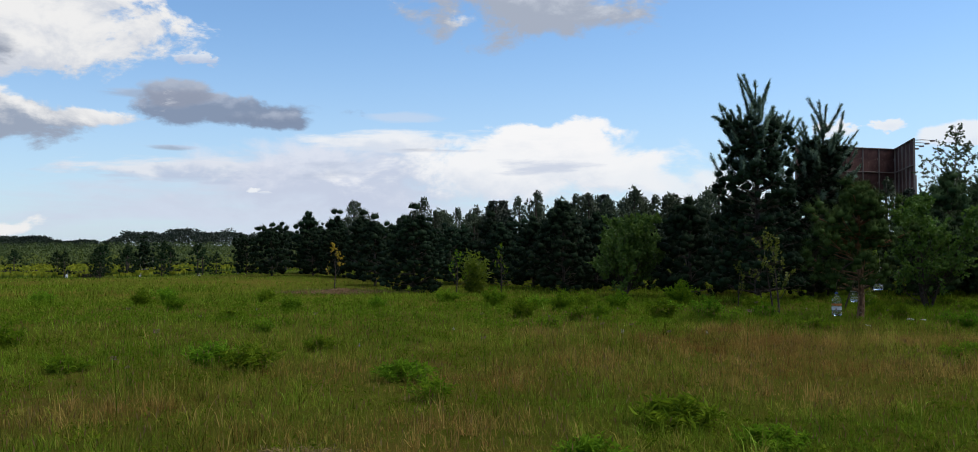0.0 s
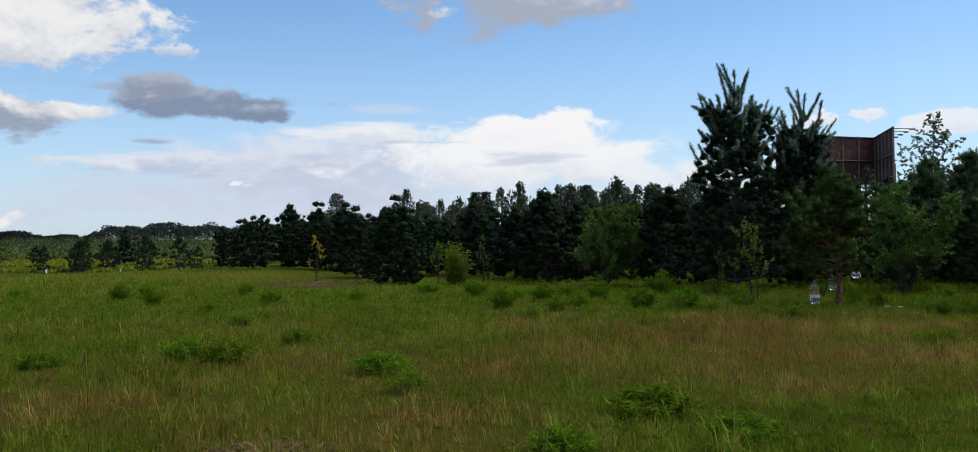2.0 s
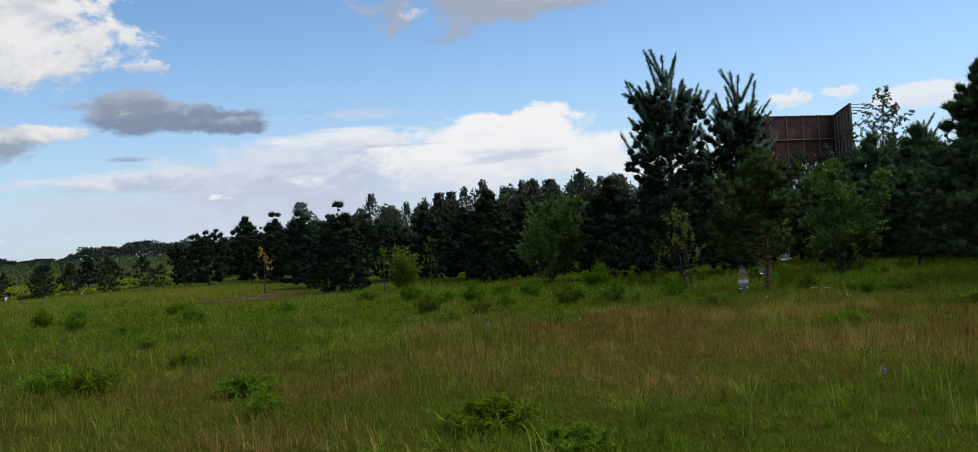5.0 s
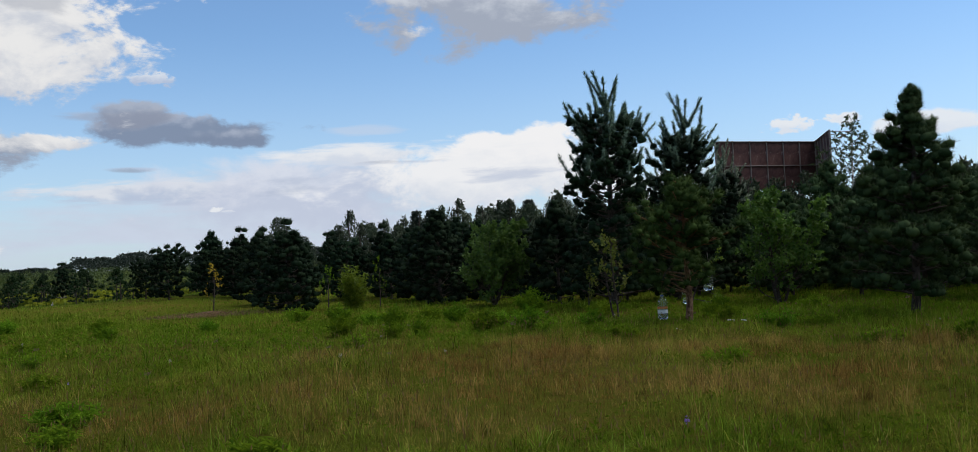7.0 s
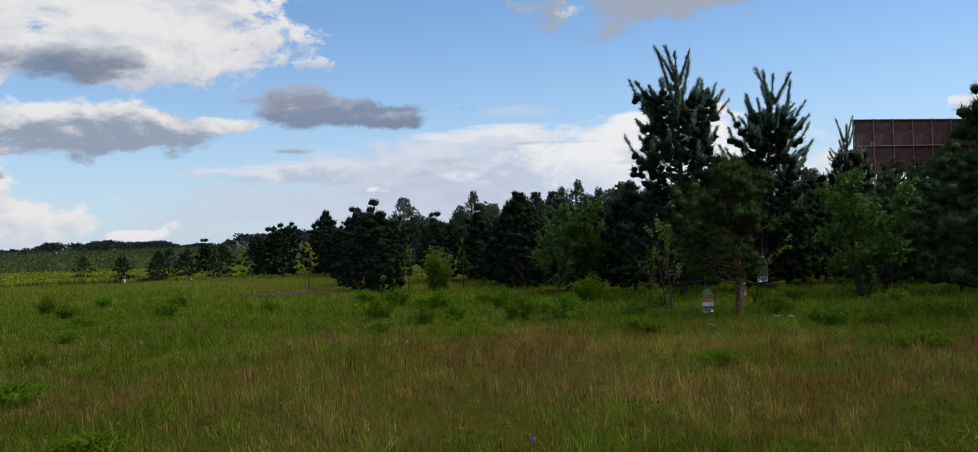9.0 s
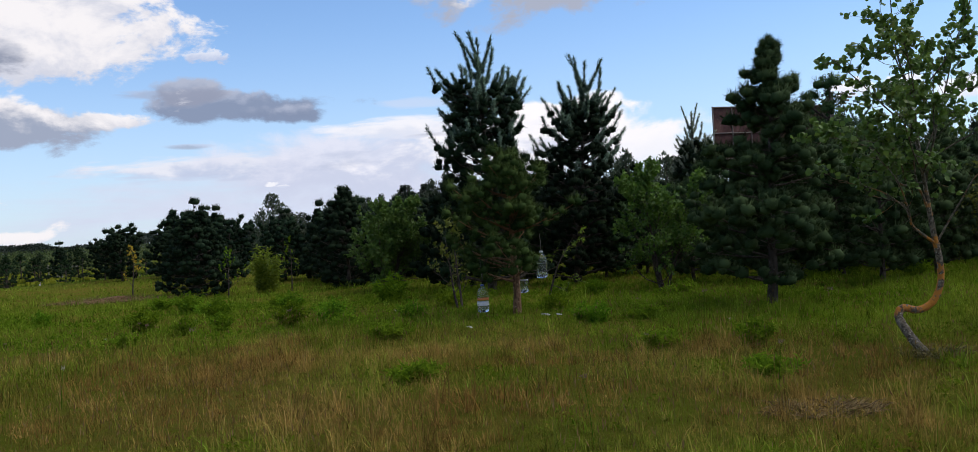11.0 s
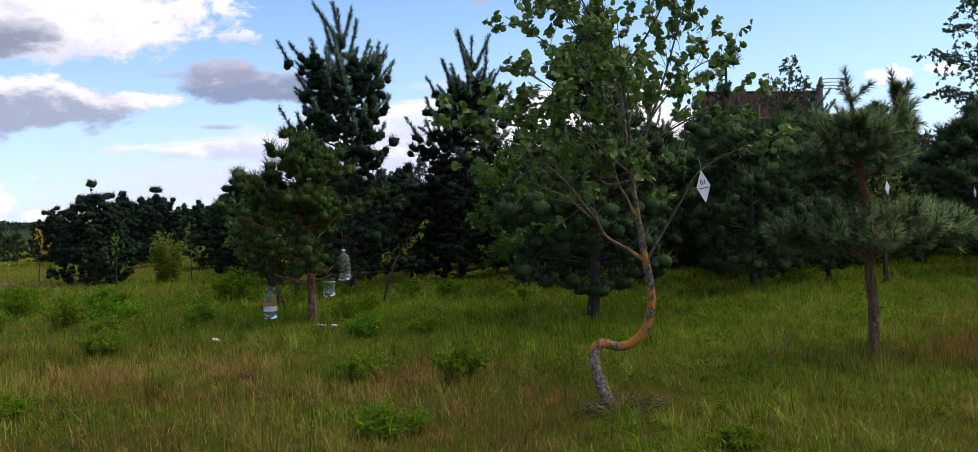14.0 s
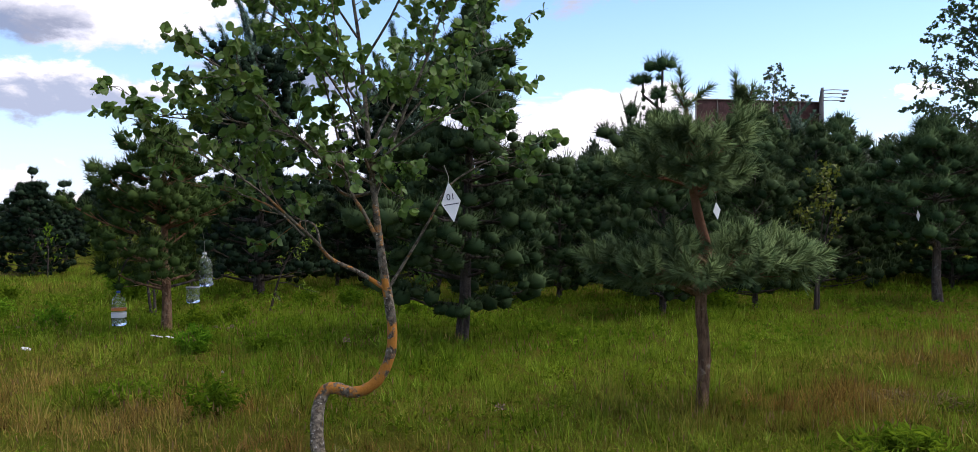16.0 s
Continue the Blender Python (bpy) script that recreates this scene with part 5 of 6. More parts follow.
def gold():
    r = np.random.default_rng(74)
    n = 26000
    y = 52 + 24 * r.random(n)
    x = -14 - 52 * r.random(n) - np.clip(57 - y, 0, 5) * 3.2
    keep = (x < -25) | (np.sin(x * 1.1 + 0.4) > 0.1)
    x, y, n = x[keep], y[keep], int(keep.sum())
    h = r.uniform(0.25, 0.5, n) * (0.8 + 0.2 * np.sin(x * 0.6) * np.sin(y * 0.5))
    base = np.column_stack([x, y, lie(x, y)])
    a = r.uniform(0, TAU, n)
    side = np.column_stack([np.cos(a), np.sin(a), np.zeros(n)]) * 0.11
    tip = base + np.column_stack([r.normal(0, 0.06, n), r.normal(0, 0.06, n), h])
    v = np.stack([base - side * 0.4, base + side * 0.4, tip + side, tip - side], 1).reshape(-1, 3)
    f = np.arange(4 * n).reshape(-1, 4)
    u = np.stack([np.repeat(r.random(n), 4), np.tile([0.0, 0.0, 1.0, 1.0], n)], -1)
    tagged(piece("flowering_field", solid("flowering_field", v, f, GOLD, u)), "field of tall yellow flowering weeds", "field", kind="stuff")


gold()

# ---------------------------------------------------------------- the crooked aspen
def aspen():
    r = np.random.default_rng(80)
    ox, oy, oz = 9.45, 9.66, float(lie(9.45, 9.66))
    tree = thing("aspen_tree", pose(ox, oy, oz), "young aspen with a crooked trunk covered in orange lichen", "tree")

    def loc(x, z, y=9.97):
        if z > 1.0:
            d = max(0.0, 9.5 - x)
            x, y = min(x + 0.33 * d, 9.8 + (x - 9.8) * 0.8), y - 0.62 * d
        return (x - ox, y - oy, z - oz)

    wood, leaves = Tubes(12), []
    stem = curve([loc(9.47, -0.12, 9.60), loc(9.45, -0.02, 9.66), loc(9.385, 0.09, 9.74), loc(9.35, 0.21, 9.86), loc(9.345, 0.29, 9.94), loc(9.375, 0.345, 9.96), loc(9.43, 0.350),
                  loc(9.50, 0.33), loc(9.58, 0.345), loc(9.66, 0.41), loc(9.715, 0.53), loc(9.725, 0.68), loc(9.70, 0.88)], 5)
    wood.add(stem, np.interp(np.linspace(0, 1, len(stem)), [0, 0.1, 0.45, 0.7, 1], [0.045, 0.037, 0.032, 0.029, 0.025]) * (1 + 0.05 * np.sin(np.arange(len(stem)) * 1.9)))
    up = curve([loc(9.70, 0.86), loc(9.665, 1.12), loc(9.64, 1.35), loc(9.61, 1.65), loc(9.57, 2.1, 10.0), loc(9.50, 2.55, 10.05), loc(9.46, 2.92, 10.05)], 5)
    wood.add(up, np.linspace(0.024, 0.004, len(up)), 9)
    limbs = [
        ([loc(9.70, 0.87), loc(9.57, 0.96, 9.93), loc(9.42, 1.04, 9.87), loc(9.34, 1.13, 9.83), loc(9.22, 1.24, 9.78), loc(9.00, 1.42, 9.72), loc(8.70, 1.60, 9.68)], 0.022),
        ([loc(9.36, 1.09, 9.85), loc(9.31, 1.21, 9.9), loc(9.17, 1.25, 9.98), loc(8.9, 1.30, 10.1)], 0.012),
        ([loc(9.67, 1.10), loc(9.59, 1.28, 9.92), loc(9.53, 1.40, 9.88), loc(9.47, 1.7, 9.82), loc(9.38, 2.1, 9.72), loc(9.25, 2.5, 9.65)], 0.018),
        ([loc(9.62, 1.38), loc(9.50, 1.365, 10.02), loc(9.38, 1.42, 10.08), loc(9.28, 1.56, 10.12), loc(9.08, 1.68, 10.2), loc(8.80, 1.74, 10.25), loc(8.48, 1.77, 10.25), loc(8.28, 1.70, 10.2)], 0.016),
        ([loc(9.71, 0.88), loc(9.83, 1.06, 9.97), loc(9.97, 1.24, 9.95), loc(10.10, 1.41, 9.92), loc(10.33, 1.52, 9.9), loc(10.68, 1.62, 9.85)], 0.014),
        ([loc(9.64, 1.35), loc(9.75, 1.7, 10.02), loc(9.93, 2.1, 10.1), loc(10.10, 2.5, 10.15), loc(10.28, 2.75, 10.2)], 0.017),
        ([loc(9.62, 1.52), loc(9.88, 1.68, 9.9), loc(10.18, 1.80, 9.8), loc(10.45, 1.90, 9.75)], 0.012),
        ([loc(9.63, 1.45), loc(9.60, 1.70, 9.7), loc(9.57, 1.95, 9.6), loc(9.54, 2.3, 9.5)], 0.013),
        ([loc(9.61, 1.60), loc(9.68, 1.85, 10.25), loc(9.75, 2.05, 10.5), loc(9.85, 2.3, 10.7)], 0.013),
        ([loc(9.59, 1.80), loc(9.35, 2.05, 10.2), loc(9.0, 2.28, 10.35), loc(8.65, 2.45, 10.4)], 0.013),
        ([loc(9.57, 2.05, 10), loc(9.80, 2.35, 9.85), loc(9.98, 2.70, 9.75), loc(10.05, 2.95, 9.7)], 0.012),
        ([loc(9.55, 2.2, 10), loc(9.30, 2.5, 9.95), loc(9.05, 2.75, 9.9)], 0.011),
        ([loc(9.64, 1.42), loc(9.35, 1.60, 9.7), loc(9.05, 1.85, 9.6), loc(8.8, 2.0, 9.6)], 0.012),
        ([loc(9.28, 1.16, 9.8), loc(9.05, 1.30, 9.95), loc(8.8, 1.38, 10.1), loc(8.55, 1.42, 10.2)], 0.009),
        ([loc(9.5, 1.40, 10.0), loc(9.2, 1.65, 9.9), loc(8.85, 1.70, 9.85), loc(8.5, 1.72, 9.8)], 0.010),
        ([loc(9.62, 1.55), loc(9.95, 1.95, 10.2), loc(10.25, 2.15, 10.3), loc(10.5, 2.2, 10.35)], 0.011),
        ([loc(9.6, 1.7), loc(9.3, 2.15, 9.6), loc(8.95, 2.45, 9.4)], 0.010),
    ]
    for n_limb, (pts, rad) in enumerate(limbs):
        line = curve(pts, 4)
        wood.add(line, np.linspace(rad * 0.65, 0.0025, len(line)), 7)
        total = np.linalg.norm(np.diff(line, axis=0), axis=1).sum()
        for s in np.arange(0.82 if n_limb == 4 else 0.62 if n_limb in (0, 1, 13) else 0.34, 1.0, 0.062 / max(0.5, total)):
            i = int(s * (len(line) - 1))
            d = unit(line[min(i + 1, len(line) - 1)] - line[max(i - 1, 0)])
            w = unit(d * 0.7 + r.normal(0, 0.55, 3) + [0, 0, 0.15])
            grow(r, wood, leaves, line[i], w, r.uniform(0.12, 0.26), 0.003, 1, 0.45, 0.15, 8, 2, 0.20)
    for s in np.linspace(0.35, 1.0, 16):
        i = int(s * (len(up) - 1))
        grow(r, wood, leaves, up[i], unit(r.normal(0, 0.8, 3) + [0, 0, 0.5]), r.uniform(0.14, 0.28), 0.003, 1, 0.45, 0.2, 8, 2, 0.20)
    piece("trunk", wood.mesh("trunk", ASPEN_BARK), tree, "grey trunk crusted with orange lichen")
    L = np.array(leaves)
    order = np.argsort(L[:, 1])
    L = L[order]
    own_leaves, rest = L[:300], L[300:]
    crown = piece("crown", leaf_mesh(r, rest[:, :3], rest[:, 3:], 0.047, ASPEN, slim=0.95, droop=0.45, round_leaf=True), tree)
    shapes = [leaf_mesh(r, [(0, 0, 0)], [(1, 0, 0)], 0.047, ASPEN, "leaf", 0.95, 0.45, True) for _ in range(12)]
    for k, row in enumerate(own_leaves):
        piece("leaf", shapes[k % 12], crown, m=Matrix.Translation(row[:3]) @ Euler(r.uniform(-0.6, 0.6, 2).tolist() + [r.uniform(0, TAU)]).to_matrix().to_4x4())
    return tree


aspen()


# ---------------------------------------------------------------- things hung in the trees
def tag_card(x, y, z, turn, label, wide, high, marked):
    """A white diamond-shaped card on a thread."""
    th = thing("tag", pose(x, y, z, 0, -8, turn), label, "tag", "tags in the trees")
    bm = bmesh.new()
    ring = [bm.verts.new(p) for p in ((0, 0, -high / 2), (wide / 2, 0, 0.0), (0, 0, high / 2), (-wide / 2, 0, 0.0))]
    face = bm.faces.new(ring)
    out = bmesh.ops.extrude_face_region(bm, geom=[face])
    bmesh.ops.translate(bm, verts=[v for v in out["geom"] if isinstance(v, bmesh.types.BMVert)], vec=(0, 0.003, 0))
    bmesh.ops.recalc_face_normals(bm, faces=bm.faces)
    part("card", bm, CARD, th, "white diamond card")
    piece("thread", Tubes(4).add([(0, 0.001, high / 2 - 0.01), (0.004, 0.001, high / 2 + 0.03), (-0.01, 0.002, high / 2 + 0.09)], [0.0015, 0.0015, 0.0015]).mesh("thread", STRING), th)
    if marked:
        txt = bpy.data.curves.new("number", "FONT")
        txt.body, txt.size, txt.align_x, txt.align_y, txt.extrude = "01", 0.046, "CENTER", "CENTER", 0.0008
        ob = new("number", txt)
        ob.parent = th
        ob.matrix_basis = pose(0, -0.0015, 0.026, 90, 0, 0)
        txt.materials.append(INK)
        for k, w in enumerate((0.078,)):
            bm = bmesh.new()
            bmesh.ops.create_cube(bm, size=1.0)
            bmesh.ops.scale(bm, vec=(w, 0.002, 0.005), verts=bm.verts)
            b = part("printed_line", bm, INK, th)
            b.matrix_basis = pose(0, -0.0005, -0.010 - 0.012 * k)


tag_card(10.06, 9.84, 1.325, 27, "white diamond card numbered 01 hung from an aspen twig", 0.106, 0.205, True)
tag_card(11.56, 10.85, 1.27, 45, "white folded card caught in the small pine", 0.075, 0.105, False)
tag_card(15.25, 17.3, 1.18, 40, "small white card in the wide pine", 0.09, 0.15, False)


def ring_mesh(name, profile, mat, sides=20):
    """A turned body from rows of radius and height."""
    p = np.array(profile, float)
    a = np.arange(sides) * TAU / sides
    v = np.stack([p[:, None, 0] * np.cos(a), p[:, None, 0] * np.sin(a), np.broadcast_to(p[:, None, 1], (len(p), sides))], -1).reshape(-1, 3)
    i, j = np.meshgrid(np.arange(len(p) - 1), np.arange(sides), indexing="ij")
    f = np.stack([i * sides + j, i * sides + (j + 1) % sides, (i + 1) * sides + (j + 1) % sides, (i + 1) * sides + j], -1).reshape(-1, 4)
    return solid(name, v, f, mat, smooth=True)


def bottle(x, y, z, label, cap, tilt=0.0, turn=0.0, labelled=False, cut=False, hang=0.3):
    """A large clear plastic bottle with ribs, hung by its neck; cut: open at the side as a feeder."""
    th = thing("bottle", pose(x, y, z, tilt, 0, turn), label, "bottle", "bottles hung in the pine")
    rib = lambda k: (0.079 if k % 2 else 0.074, 0.03 + 0.017 * k)
    if cut:
        hang = 0.06
    body = [(0.0, 0.008), (0.05, 0.0), (0.070, 0.008), (0.078, 0.022)] + [rib(k) for k in range(1, 13)] + [(0.079, 0.255), (0.070, 0.285), (0.050, 0.318), (0.028, 0.340), (0.021, 0.350), (0.021, 0.366)]
    if cut:
        body = body[:13]
    piece("body", ring_mesh("body", body, PET), th, "clear ribbed plastic body")
    water = [(0.0, 0.012), (0.05, 0.006), (0.068, 0.014), (0.072, 0.03), (0.072, 0.085), (0.0, 0.0851)]
    piece("dregs", ring_mesh("dregs", water, PET), th)
    if cut:
        piece("rim", ring_mesh("rim", [(0.074, 0.178), (0.081, 0.182), (0.080, 0.190), (0.075, 0.192)], GREY_CAP), th)
        for s in (-1, 1):
            piece("string", Tubes(4).add([(0.078 * s, 0, 0.185), (0.04 * s, 0, 0.24), (0, 0, 0.27)], [0.002, 0.002, 0.002]).mesh("string", STRING), th)
        return
    piece("cap", ring_mesh("cap", [(0.0, 0.385), (0.022, 0.384), (0.025, 0.378), (0.025, 0.362), (0.021, 0.360)], cap), th)
    if labelled:
        piece("label", ring_mesh("label", [(0.0805, 0.170), (0.0808, 0.198)], ORANGE), th, "orange paper label")
        piece("label", ring_mesh("label", [(0.0805, 0.095), (0.0808, 0.150)], PALE_LABEL), th, "white paper label")
    piece("string", Tubes(4).add([(0, 0, 0.38), (0.004, 0.003, 0.38 + hang * 0.5), (-0.01, 0.0, 0.38 + hang)], [0.002, 0.002, 0.002]).mesh("string", STRING), th)


bottle(5.76, 14.82, 0.055, "clear plastic bottle with orange label hung from a bent pine branch", BLUE_CAP, 0, 25, True, hang=0.35)
bottle(6.61, 15.18, 0.46, "clear ribbed plastic bottle tied under a pine branch", GREY_CAP, 6, 0, hang=0.25)
bottle(6.33, 15.47, 0.24, "cut clear plastic bottle used as a bird feeder", GREY_CAP, 0, 70, cut=True)
for pts in (((6.22, 15.0, 0.46), (6.36, 15.25, 0.50), (6.36, 15.45, 0.51), (6.62, 15.40, 0.52), (6.85, 15.36, 0.60)),
            ((6.22, 15.0, 0.96), (6.05, 14.95, 0.92), (5.86, 14.87, 0.80), (5.78, 14.83, 0.62), (5.76, 14.82, 0.46))):
    line = curve([Vector(p) - bottle_pine.matrix_basis.translation for p in pts], 4)
    piece("limb", Tubes(6).add(line, np.linspace(0.017, 0.006, len(line))).mesh("limb", DARK_BARK), bottle_pine)

# ---------------------------------------------------------------- billboard
def slab(name, size, mat, parent, m, label="", bevel=0.0):
    bm = bmesh.new()
    bmesh.ops.create_cube(bm, size=1.0)
    bmesh.ops.scale(bm, vec=size, verts=bm.verts)
    if bevel:
        bmesh.ops.bevel(bm, geom=bm.edges[:], offset=bevel, segments=1, affect="EDGES")
    ob = part(name, bm, mat, parent, label)
    ob.matrix_basis = m
    return ob


def billboard():
    th = thing("billboard", pose(0, 0, 0), "rusty sheet metal billboard of two angled panels on posts", "billboard")
    top, low = 6.85, 4.05
    for (ax, ay), (bx, by), cols, lamps in (((17.5, 50.8), (24.2, 53.1), 6, 0), ((24.25, 53.0), (22.84, 47.7), 5, 4)):
        d = Vector((bx - ax, by - ay, 0))
        turn = d.to_track_quat("X", "Z").to_matrix().to_4x4()
        mid = Matrix.Translation(((ax + bx) / 2, (ay + by) / 2, (top + low) / 2)) @ turn
        w, h = d.length, top - low
        for i in range(cols):
            for j in range(2):
                slab("sheet", (w / cols - 0.03, 0.03, h / 2 - 0.03), RUST, th, mid @ Matrix.Translation(((i + 0.5) * w / cols - w / 2, 0, (j - 0.5) * h / 2)) @ pose(0, 0, 0, 0.5 * ((i * 7 + j) % 3 - 1), 0, 0.4 * ((i + j) % 3 - 1)))
        for i in range(cols + 1):
            slab("upright", (0.045, 0.10, h + 0.1), STEEL, th, mid @ Matrix.Translation((i * w / cols - w / 2, -0.03, 0)), bevel=0.01)
        for j in range(3):
            slab("rail", (w + 0.06, 0.10, 0.05), STEEL, th, mid @ Matrix.Translation((0, -0.06, (j - 1) * h / 2)), bevel=0.01)
        for i in range(2):
            px = (-0.28 + 0.62 * i) * w
            slab("post", (0.22, 0.22, low + 1.1), STEEL, th, Matrix.Translation((0, 0, (low + 1.1) / 2 - 0.2 - (top + low) / 2)) @ mid @ Matrix.Translation((px, 0.12, 0)), "pale steel post", 0.02)
        for k in range(lamps):
            at = mid @ Vector((w / 2 - 0.2 - 1.4 * k, 0, h / 2 - 0.05))
            arm = piece("lamp_arm", Tubes(6).add([at, at + Vector((0.5, 0.05, 0.02)), at + Vector((1.0, 0.1, 0.0))], [0.025, 0.022, 0.02]).mesh("lamp_arm", STEEL), th)
            slab("lamp", (0.22, 0.16, 0.09), STEEL, arm, Matrix.Translation(at + Vector((1.06, 0.1, -0.03))), bevel=0.015)


billboard()


# ---------------------------------------------------------------- fence and litter
def fence():
    th = thing("fence", stand(-24.6, 63.0, 8, 0, 1.3), "short stretch of bleached wooden picket fence", "fence")
    for k in range(7):
        slab("picket", (0.05, 0.03, 0.95), PALE_WOOD, th, pose(0.22 * k - 0.66, 0, 0.45, 0, 1.5 * ((k * 5) % 3 - 1), 0), bevel=0.006)
    for z in (0.25, 0.75):
        slab("rail", (1.6, 0.03, 0.07), PALE_WOOD, th, pose(0, 0.03, z), bevel=0.006)


def plant_guard(x, y, tall, lean):
    th = thing("plant_guard", stand(x, y, 40 * lean), "pale plastic plant guard beside a young pine", "plant guard", "plant guards at the field's border")
    piece("tube", ring_mesh("tube", [(0.060, 0.0), (0.058, tall), (0.050, tall), (0.052, 0.0)], GREY_CAP, 8), th)
    slab("stake", (0.03, 0.03, tall + 0.15), PALE_WOOD, th, pose(0.065, 0, (tall + 0.15) / 2 - 0.03, 0, 2 * lean, 0), bevel=0.005)


fence()
for x, y, tall, lean in ((-24.9, 52.6, 0.32, 1), (-20.4, 52.2, 0.26, -1), (-17.0, 52.4, 0.24, -2), (-14.6, 51.8, 0.26, 1)):
    plant_guard(x, y, tall, lean)
for k, (x, y, s) in enumerate(((6.58, 13.97, 0.06), (6.75, 13.9, 0.04), (5.63, 13.3, 0.045))):
    tagged(piece("plastic_lid", ring_mesh("plastic_lid", [(0.0, 0.012), (s * 0.9, 0.013), (s, 0.008), (s * 0.98, 0.0), (s * 0.9, 0.006), (0, 0.006)], CARD, 14), m=pose(x, y, float(lie(x, y)) + 0.06, 12 * (k % 3 - 1), 9, 30 * k)), "white plastic lid lying in the grass", "litter", "litter in the grass")


# ---------------------------------------------------------------- weeds and flowers
def weed(seed, m, high, wide, mat, label, slim=0.24, stems=14, size=0.10, group="weeds in the meadow", name="weed_clump", category="weed"):
    """A leafy clump: stems that spread from the root, leaves in pairs all the way up."""
    r = np.random.default_rng(seed)
    leaves = []
    for _ in range(stems):
        a, f = r.uniform(0, TAU), r.random() ** 0.5
        root = np.array([math.cos(a), math.sin(a), 0]) * wide * 0.40 * f
        tip = root * (1.7 + 0.5 * r.random()) + [0, 0, high * (1.05 - 0.45 * f * f) * r.uniform(0.8, 1.08)]
        line = curve([root - [0, 0, 0.03], root + (tip - root) * [0.3, 0.3, 0.55], tip], 4)
        for s in np.linspace(0.15, 1.0, 13):
            p = line[min(int(s * (len(line) - 1)), len(line) - 1)] + r.normal(0, 0.012, 3)
            b = r.uniform(0, TAU)
            for k in range(2):
                leaves.append([*p, math.cos(b + math.pi * k), math.sin(b + math.pi * k), 0.6])
    L = np.array(leaves)
    ob = piece(name, leaf_mesh(r, L[:, :3], L[:, 3:], size, mat, name, slim=slim, droop=0.25), m=m)
    return tagged(ob, label, category, group)


dark_weed = weed(90, stand(3.65, 15.0), 0.36, 0.36, WEED, "dark green leafy weed clump in the grass", 0.26, 36, 0.080)
pale_weed = weed(91, stand(1.3, 6.2), 0.18, 0.42, WEED_LIGHT, "fresh green leafy weed clump in the grass", 0.15, 42, 0.085)
low_weed = weed(92, stand(-2.4, 9.1), 0.26, 0.40, WEED_LIGHT, "low spreading green weed clump", 0.26, 34, 0.075)
weed(93, stand(-0.45, 26.4), 1.15, 0.62, LIME, "bright yellow-green willow bush with upright shoots", 0.16, 60, 0.16, "", "willow_bush", "bush")
for ob, places in (
    (dark_weed, ((2.95, 15.3, 0.95), (2.5, 17.2, 0.9), (1.4, 16.9, 1.0), (0.6, 15.8, 0.9), (0.1, 19.1, 1.0), (6.72, 14.6, 0.75), (8.4, 10.85, 0.7), (7.2, 13.4, 0.65), (7.05, 13.75, 0.55), (12.6, 16.8, 0.9), (7.6, 18.0, 0.75), (1.9, 15.4, 0.7), (4.7, 15.3, 0.8), (6.8, 15.6, 0.65), (-7.3, 18.8, 0.9), (-6.3, 17.9, 0.8), (-3.8, 17.1, 0.8), (-2.3, 18.3, 0.7), (7.0, 17.8, 0.7), (4.0, 18.6, 1.3), (1.5, 15.1, 0.7), (-6.1, 11.3, 0.8))),
    (pale_weed, ((1.75, 5.5, 0.7), (-0.8, 8.6, 0.9), (8.1, 9.35, 0.8), (7.6, 11.35, 0.9), (5.3, 10.0, 0.8), (12.4, 10.1, 0.9), (10.0, 8.8, 0.45), (0.6, 5.3, 0.7), (-4.2, 8.9, 0.8), (4.7, 12.8, 0.9), (7.8, 13.7, 0.8))),
    (low_weed, ((-2.0, 10.7, 0.7), (-2.9, 9.3, 0.9), (-0.5, 7.6, 0.7), (0.9, 17.8, 0.9), (2.0, 18.5, 1.0), (3.3, 16.4, 0.9), (1.0, 14.3, 0.7), (-5.0, 20.0, 1.0), (-8.0, 22.0, 1.1), (-1.0, 20.5, 1.0), (-10.0, 20.0, 1.0), (5.2, 17.2, 1.1), (8.8, 16.4, 0.9), (3.9, 14.4, 0.8), (-3.4, 13.4, 0.7), (-4.5, 15.5, 0.8))),
):
    for k, (x, y, s) in enumerate(places):
        copy_thing(ob, stand(x, y, 61 * k + 20, 0, s))


def flower(m, high, head, mat, label, n=7):
    r = np.random.default_rng(int(high * 1000))
    th = thing("wildflower", m, label, "flower", "wildflowers in the meadow")
    line = curve([(0, 0, -0.03), (0.02, 0.01, high * 0.5), (0.05, 0.02, high)], 4)
    piece("stem", Tubes(4).add(line, np.linspace(0.004, 0.002, len(line))).mesh("stem", WEED), th)
    a = r.uniform(0, TAU, n * 6)
    f = np.sqrt(r.random(n * 6)) * head
    pos = line[-1] + np.column_stack([np.cos(a) * f, np.sin(a) * f, r.normal(0, 0.008, n * 6)])
    piece("blossom", leaf_mesh(r, pos, np.column_stack([np.cos(a), np.sin(a), np.full(len(a), 0.4)]), 0.012, mat, "blossom", 0.8, 0.0), th)
    return th


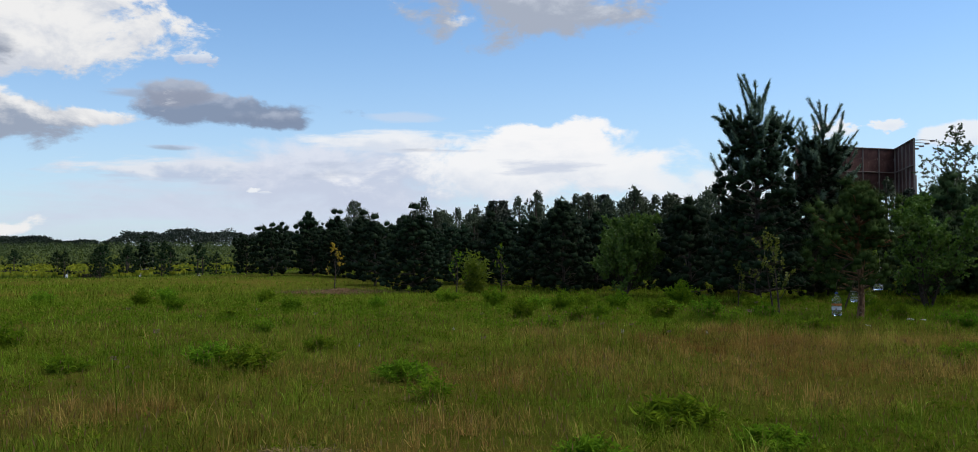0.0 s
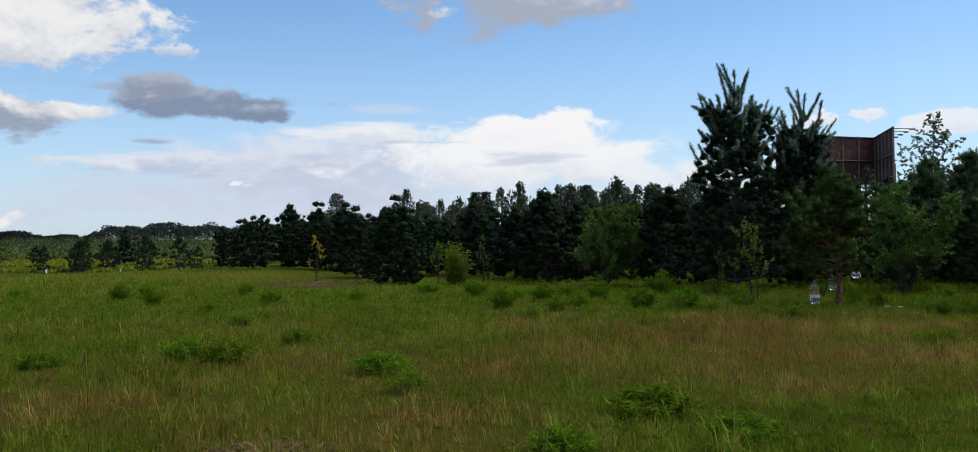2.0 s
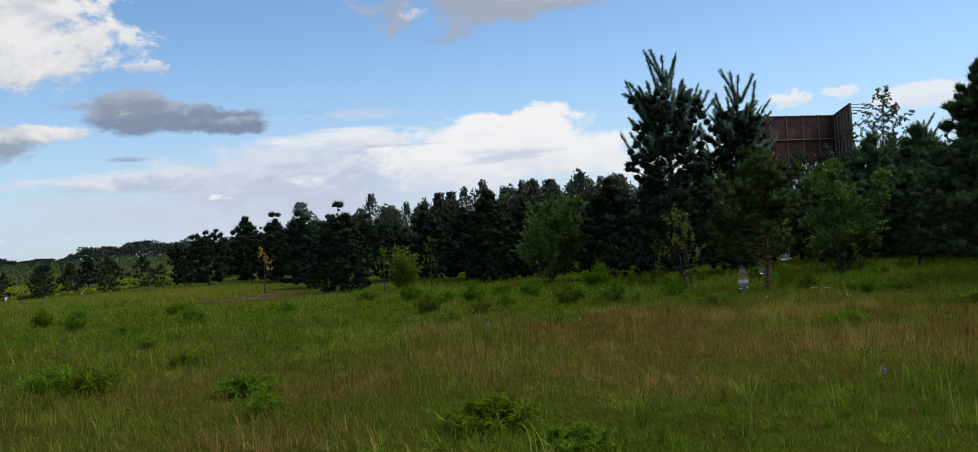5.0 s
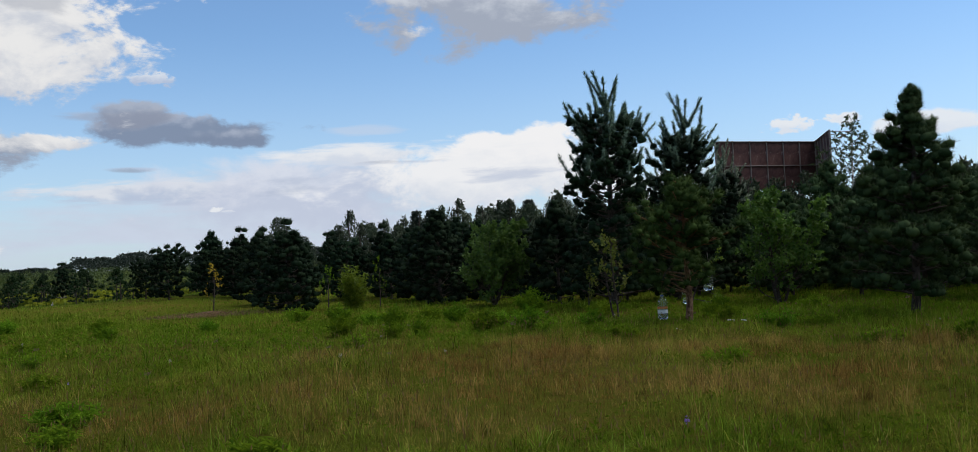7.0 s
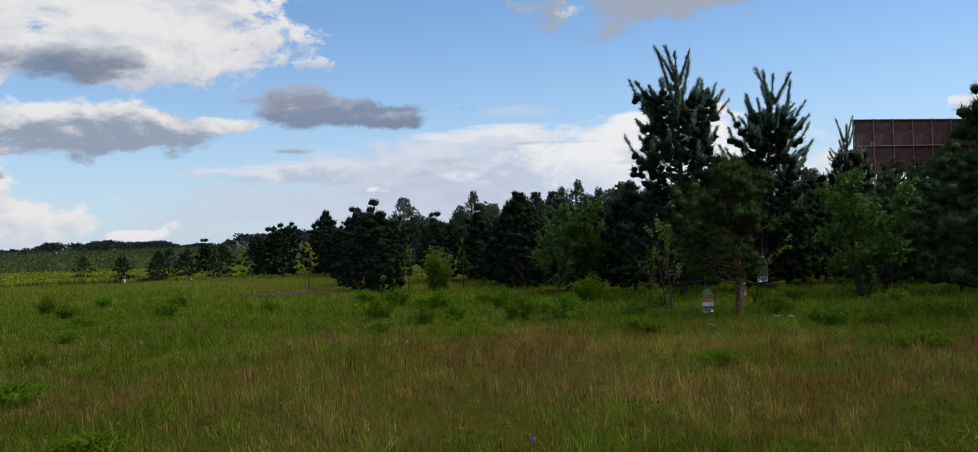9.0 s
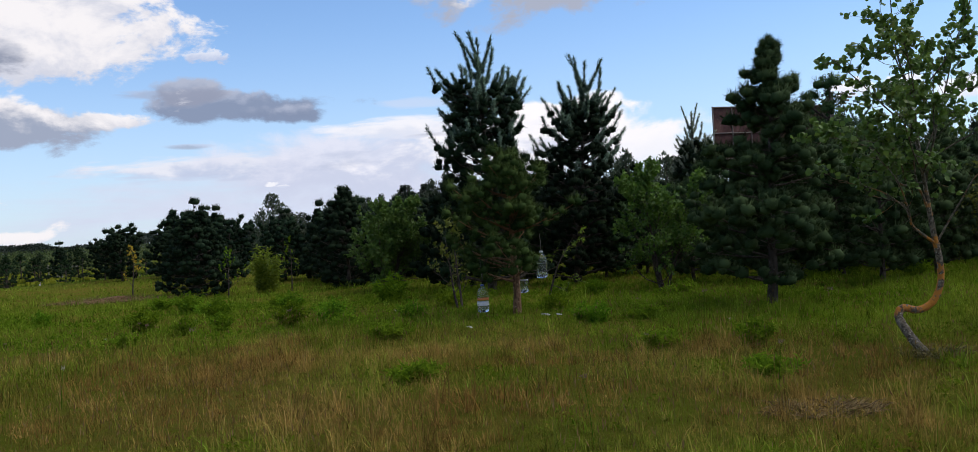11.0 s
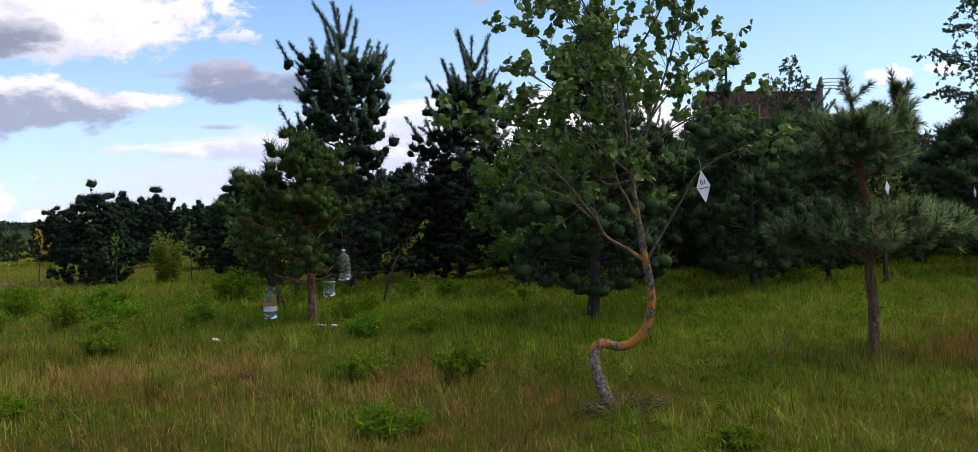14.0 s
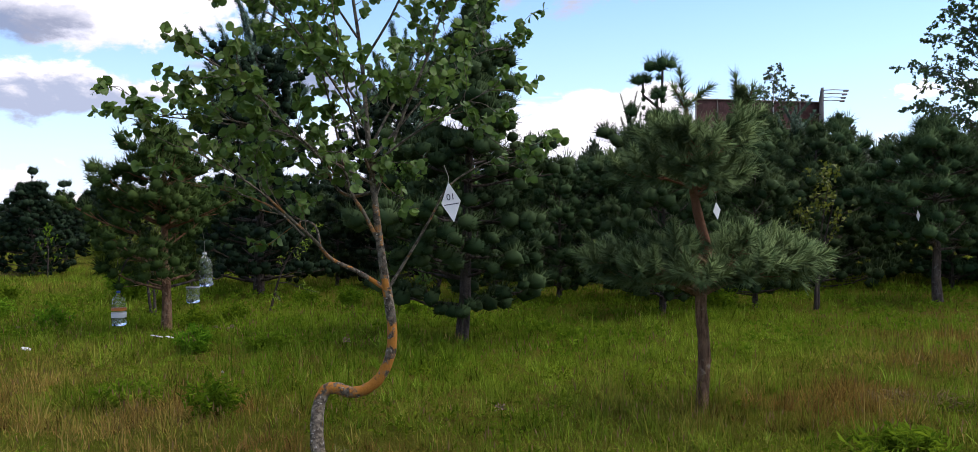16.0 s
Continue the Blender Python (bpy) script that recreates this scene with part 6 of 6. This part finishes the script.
white_flower = flower(stand(1.35, 9.4), 0.36, 0.010, PETAL, "white umbel of yarrow on a thin stem")
seed_flower = flower(stand(3.1, 10.8), 0.50, 0.028, SEEDHEAD, "faded brown seed head on a tall stem")
blue_flower = flower(stand(3.85, 6.2), 0.20, 0.010, MAUVE, "small mauve meadow flower")
r = np.random.default_rng(95)
for ob, count in ((white_flower, 7), (seed_flower, 26), (blue_flower, 1)):
    for _ in range(count):
        x, y = r.uniform(-5, 13), r.uniform(6.0, 14.0)
        if math.hypot(x - 9.4, y - 9.7) < 1.0:
            continue
        copy_thing(ob, stand(x, y, r.uniform(0, 360), 0, r.uniform(0.6, 1.0)))


# ---------------------------------------------------------------- dry heaps and bare soil
def heap(seed, x, y, wide, deep, high, count, long, mat, label, stand_up=0.4):
    """A loose heap of thin dry stalks, flattened to the ground at its rim."""
    r = np.random.default_rng(seed)
    a, f = r.uniform(0, TAU, count), np.sqrt(r.random(count))
    px, py = np.cos(a) * f * wide, np.sin(a) * f * deep
    pos = np.column_stack([px, py, high * (1 - f * f) * r.random(count)])
    b = a + r.normal(0, 1.1, count)
    way = unit(np.column_stack([np.cos(b), np.sin(b), np.abs(r.normal(0, stand_up, count))]))
    ln = long * r.uniform(0.4, 1.2, count)[:, None]
    side = unit(np.cross(way, r.normal(0, 1, (count, 3)))) * 0.0022
    mid = pos + way * ln * 0.6
    tip = pos + way * ln - np.array([0, 0, 0.22]) * ln
    v = np.stack([pos - side, pos + side, mid + side, mid - side, tip], 1).reshape(-1, 3)
    f = (np.arange(count)[:, None, None] * 5 + np.array([(0, 1, 2), (0, 2, 3), (3, 2, 4)])[None]).reshape(-1, 3)
    u = np.stack([np.repeat(r.random(count), 5), np.tile([0, 0, 0.6, 0.6, 1.0], count)], -1)
    tagged(piece("dry_grass_heap", solid("dry_grass_heap", v, f, mat, u), m=stand(x, y)), label, "dry grass", kind="stuff")


STRAW = surface("grey_straw", lambda n: n.mix(uv(n)[0], (0.090, 0.060, 0.022), (0.220, 0.150, 0.060)), 0.9)
DARK_STRAW = surface("dark_straw", lambda n: n.mix(uv(n)[0], (0.040, 0.040, 0.012), (0.160, 0.135, 0.045)), 0.9)
heap(101, 8.05, 8.05, 0.34, 0.22, 0.03, 700, 0.13, STRAW, "flattened heap of grey dry grass")
heap(102, 9.50, 9.62, 0.24, 0.16, 0.04, 420, 0.15, DARK_STRAW, "dark dry stalks round the aspen's foot", 0.5)
heap(103, -1.1, 5.2, 0.34, 0.22, 0.03, 600, 0.13, STRAW, "flattened grey dry grass in the meadow")
heap(104, 13.0, 11.4, 0.36, 0.25, 0.04, 700, 0.14, STRAW, "flattened dry grass near the small pine")


def soil():
    r = np.random.default_rng(105)
    n = 28
    s = np.linspace(-1, 1, n)
    x, y = np.meshgrid(s, s, indexing="ij")
    h = np.clip(1 - x**2 - y**2, 0, 1) ** 0.8 * 0.15 * (0.7 + 0.5 * np.sin(5 * x + 2) * np.sin(4 * y)) + r.normal(0, 0.010, x.shape) - 0.05
    i, j = np.meshgrid(np.arange(n - 1), np.arange(n - 1), indexing="ij")
    f = np.stack([i * n + j, (i + 1) * n + j, (i + 1) * n + j + 1, i * n + j + 1], -1).reshape(-1, 4)
    mat = surface("bare_soil", lambda nn: nn.mix(nn.noise(own(nn), 9.0, 6.0, 0.7), (0.100, 0.052, 0.024), (0.190, 0.104, 0.050)), 0.95, bump=(lambda nn: nn.noise(own(nn), 25, 5.0, 0.7), 0.8, 0.05))
    tagged(piece("soil_mound", solid("soil_mound", np.column_stack([x.ravel() * 2.0, y.ravel() * 0.6, h.ravel()]), f, mat, smooth=True), m=stand(-4.2, 25.8)), "low mound of bare brown soil in the grass", "soil")


soil()
heap(106, -4.2, 25.6, 1.9, 0.7, 0.12, 1800, 0.30, STRAW, "dry stalks over the low soil mound")
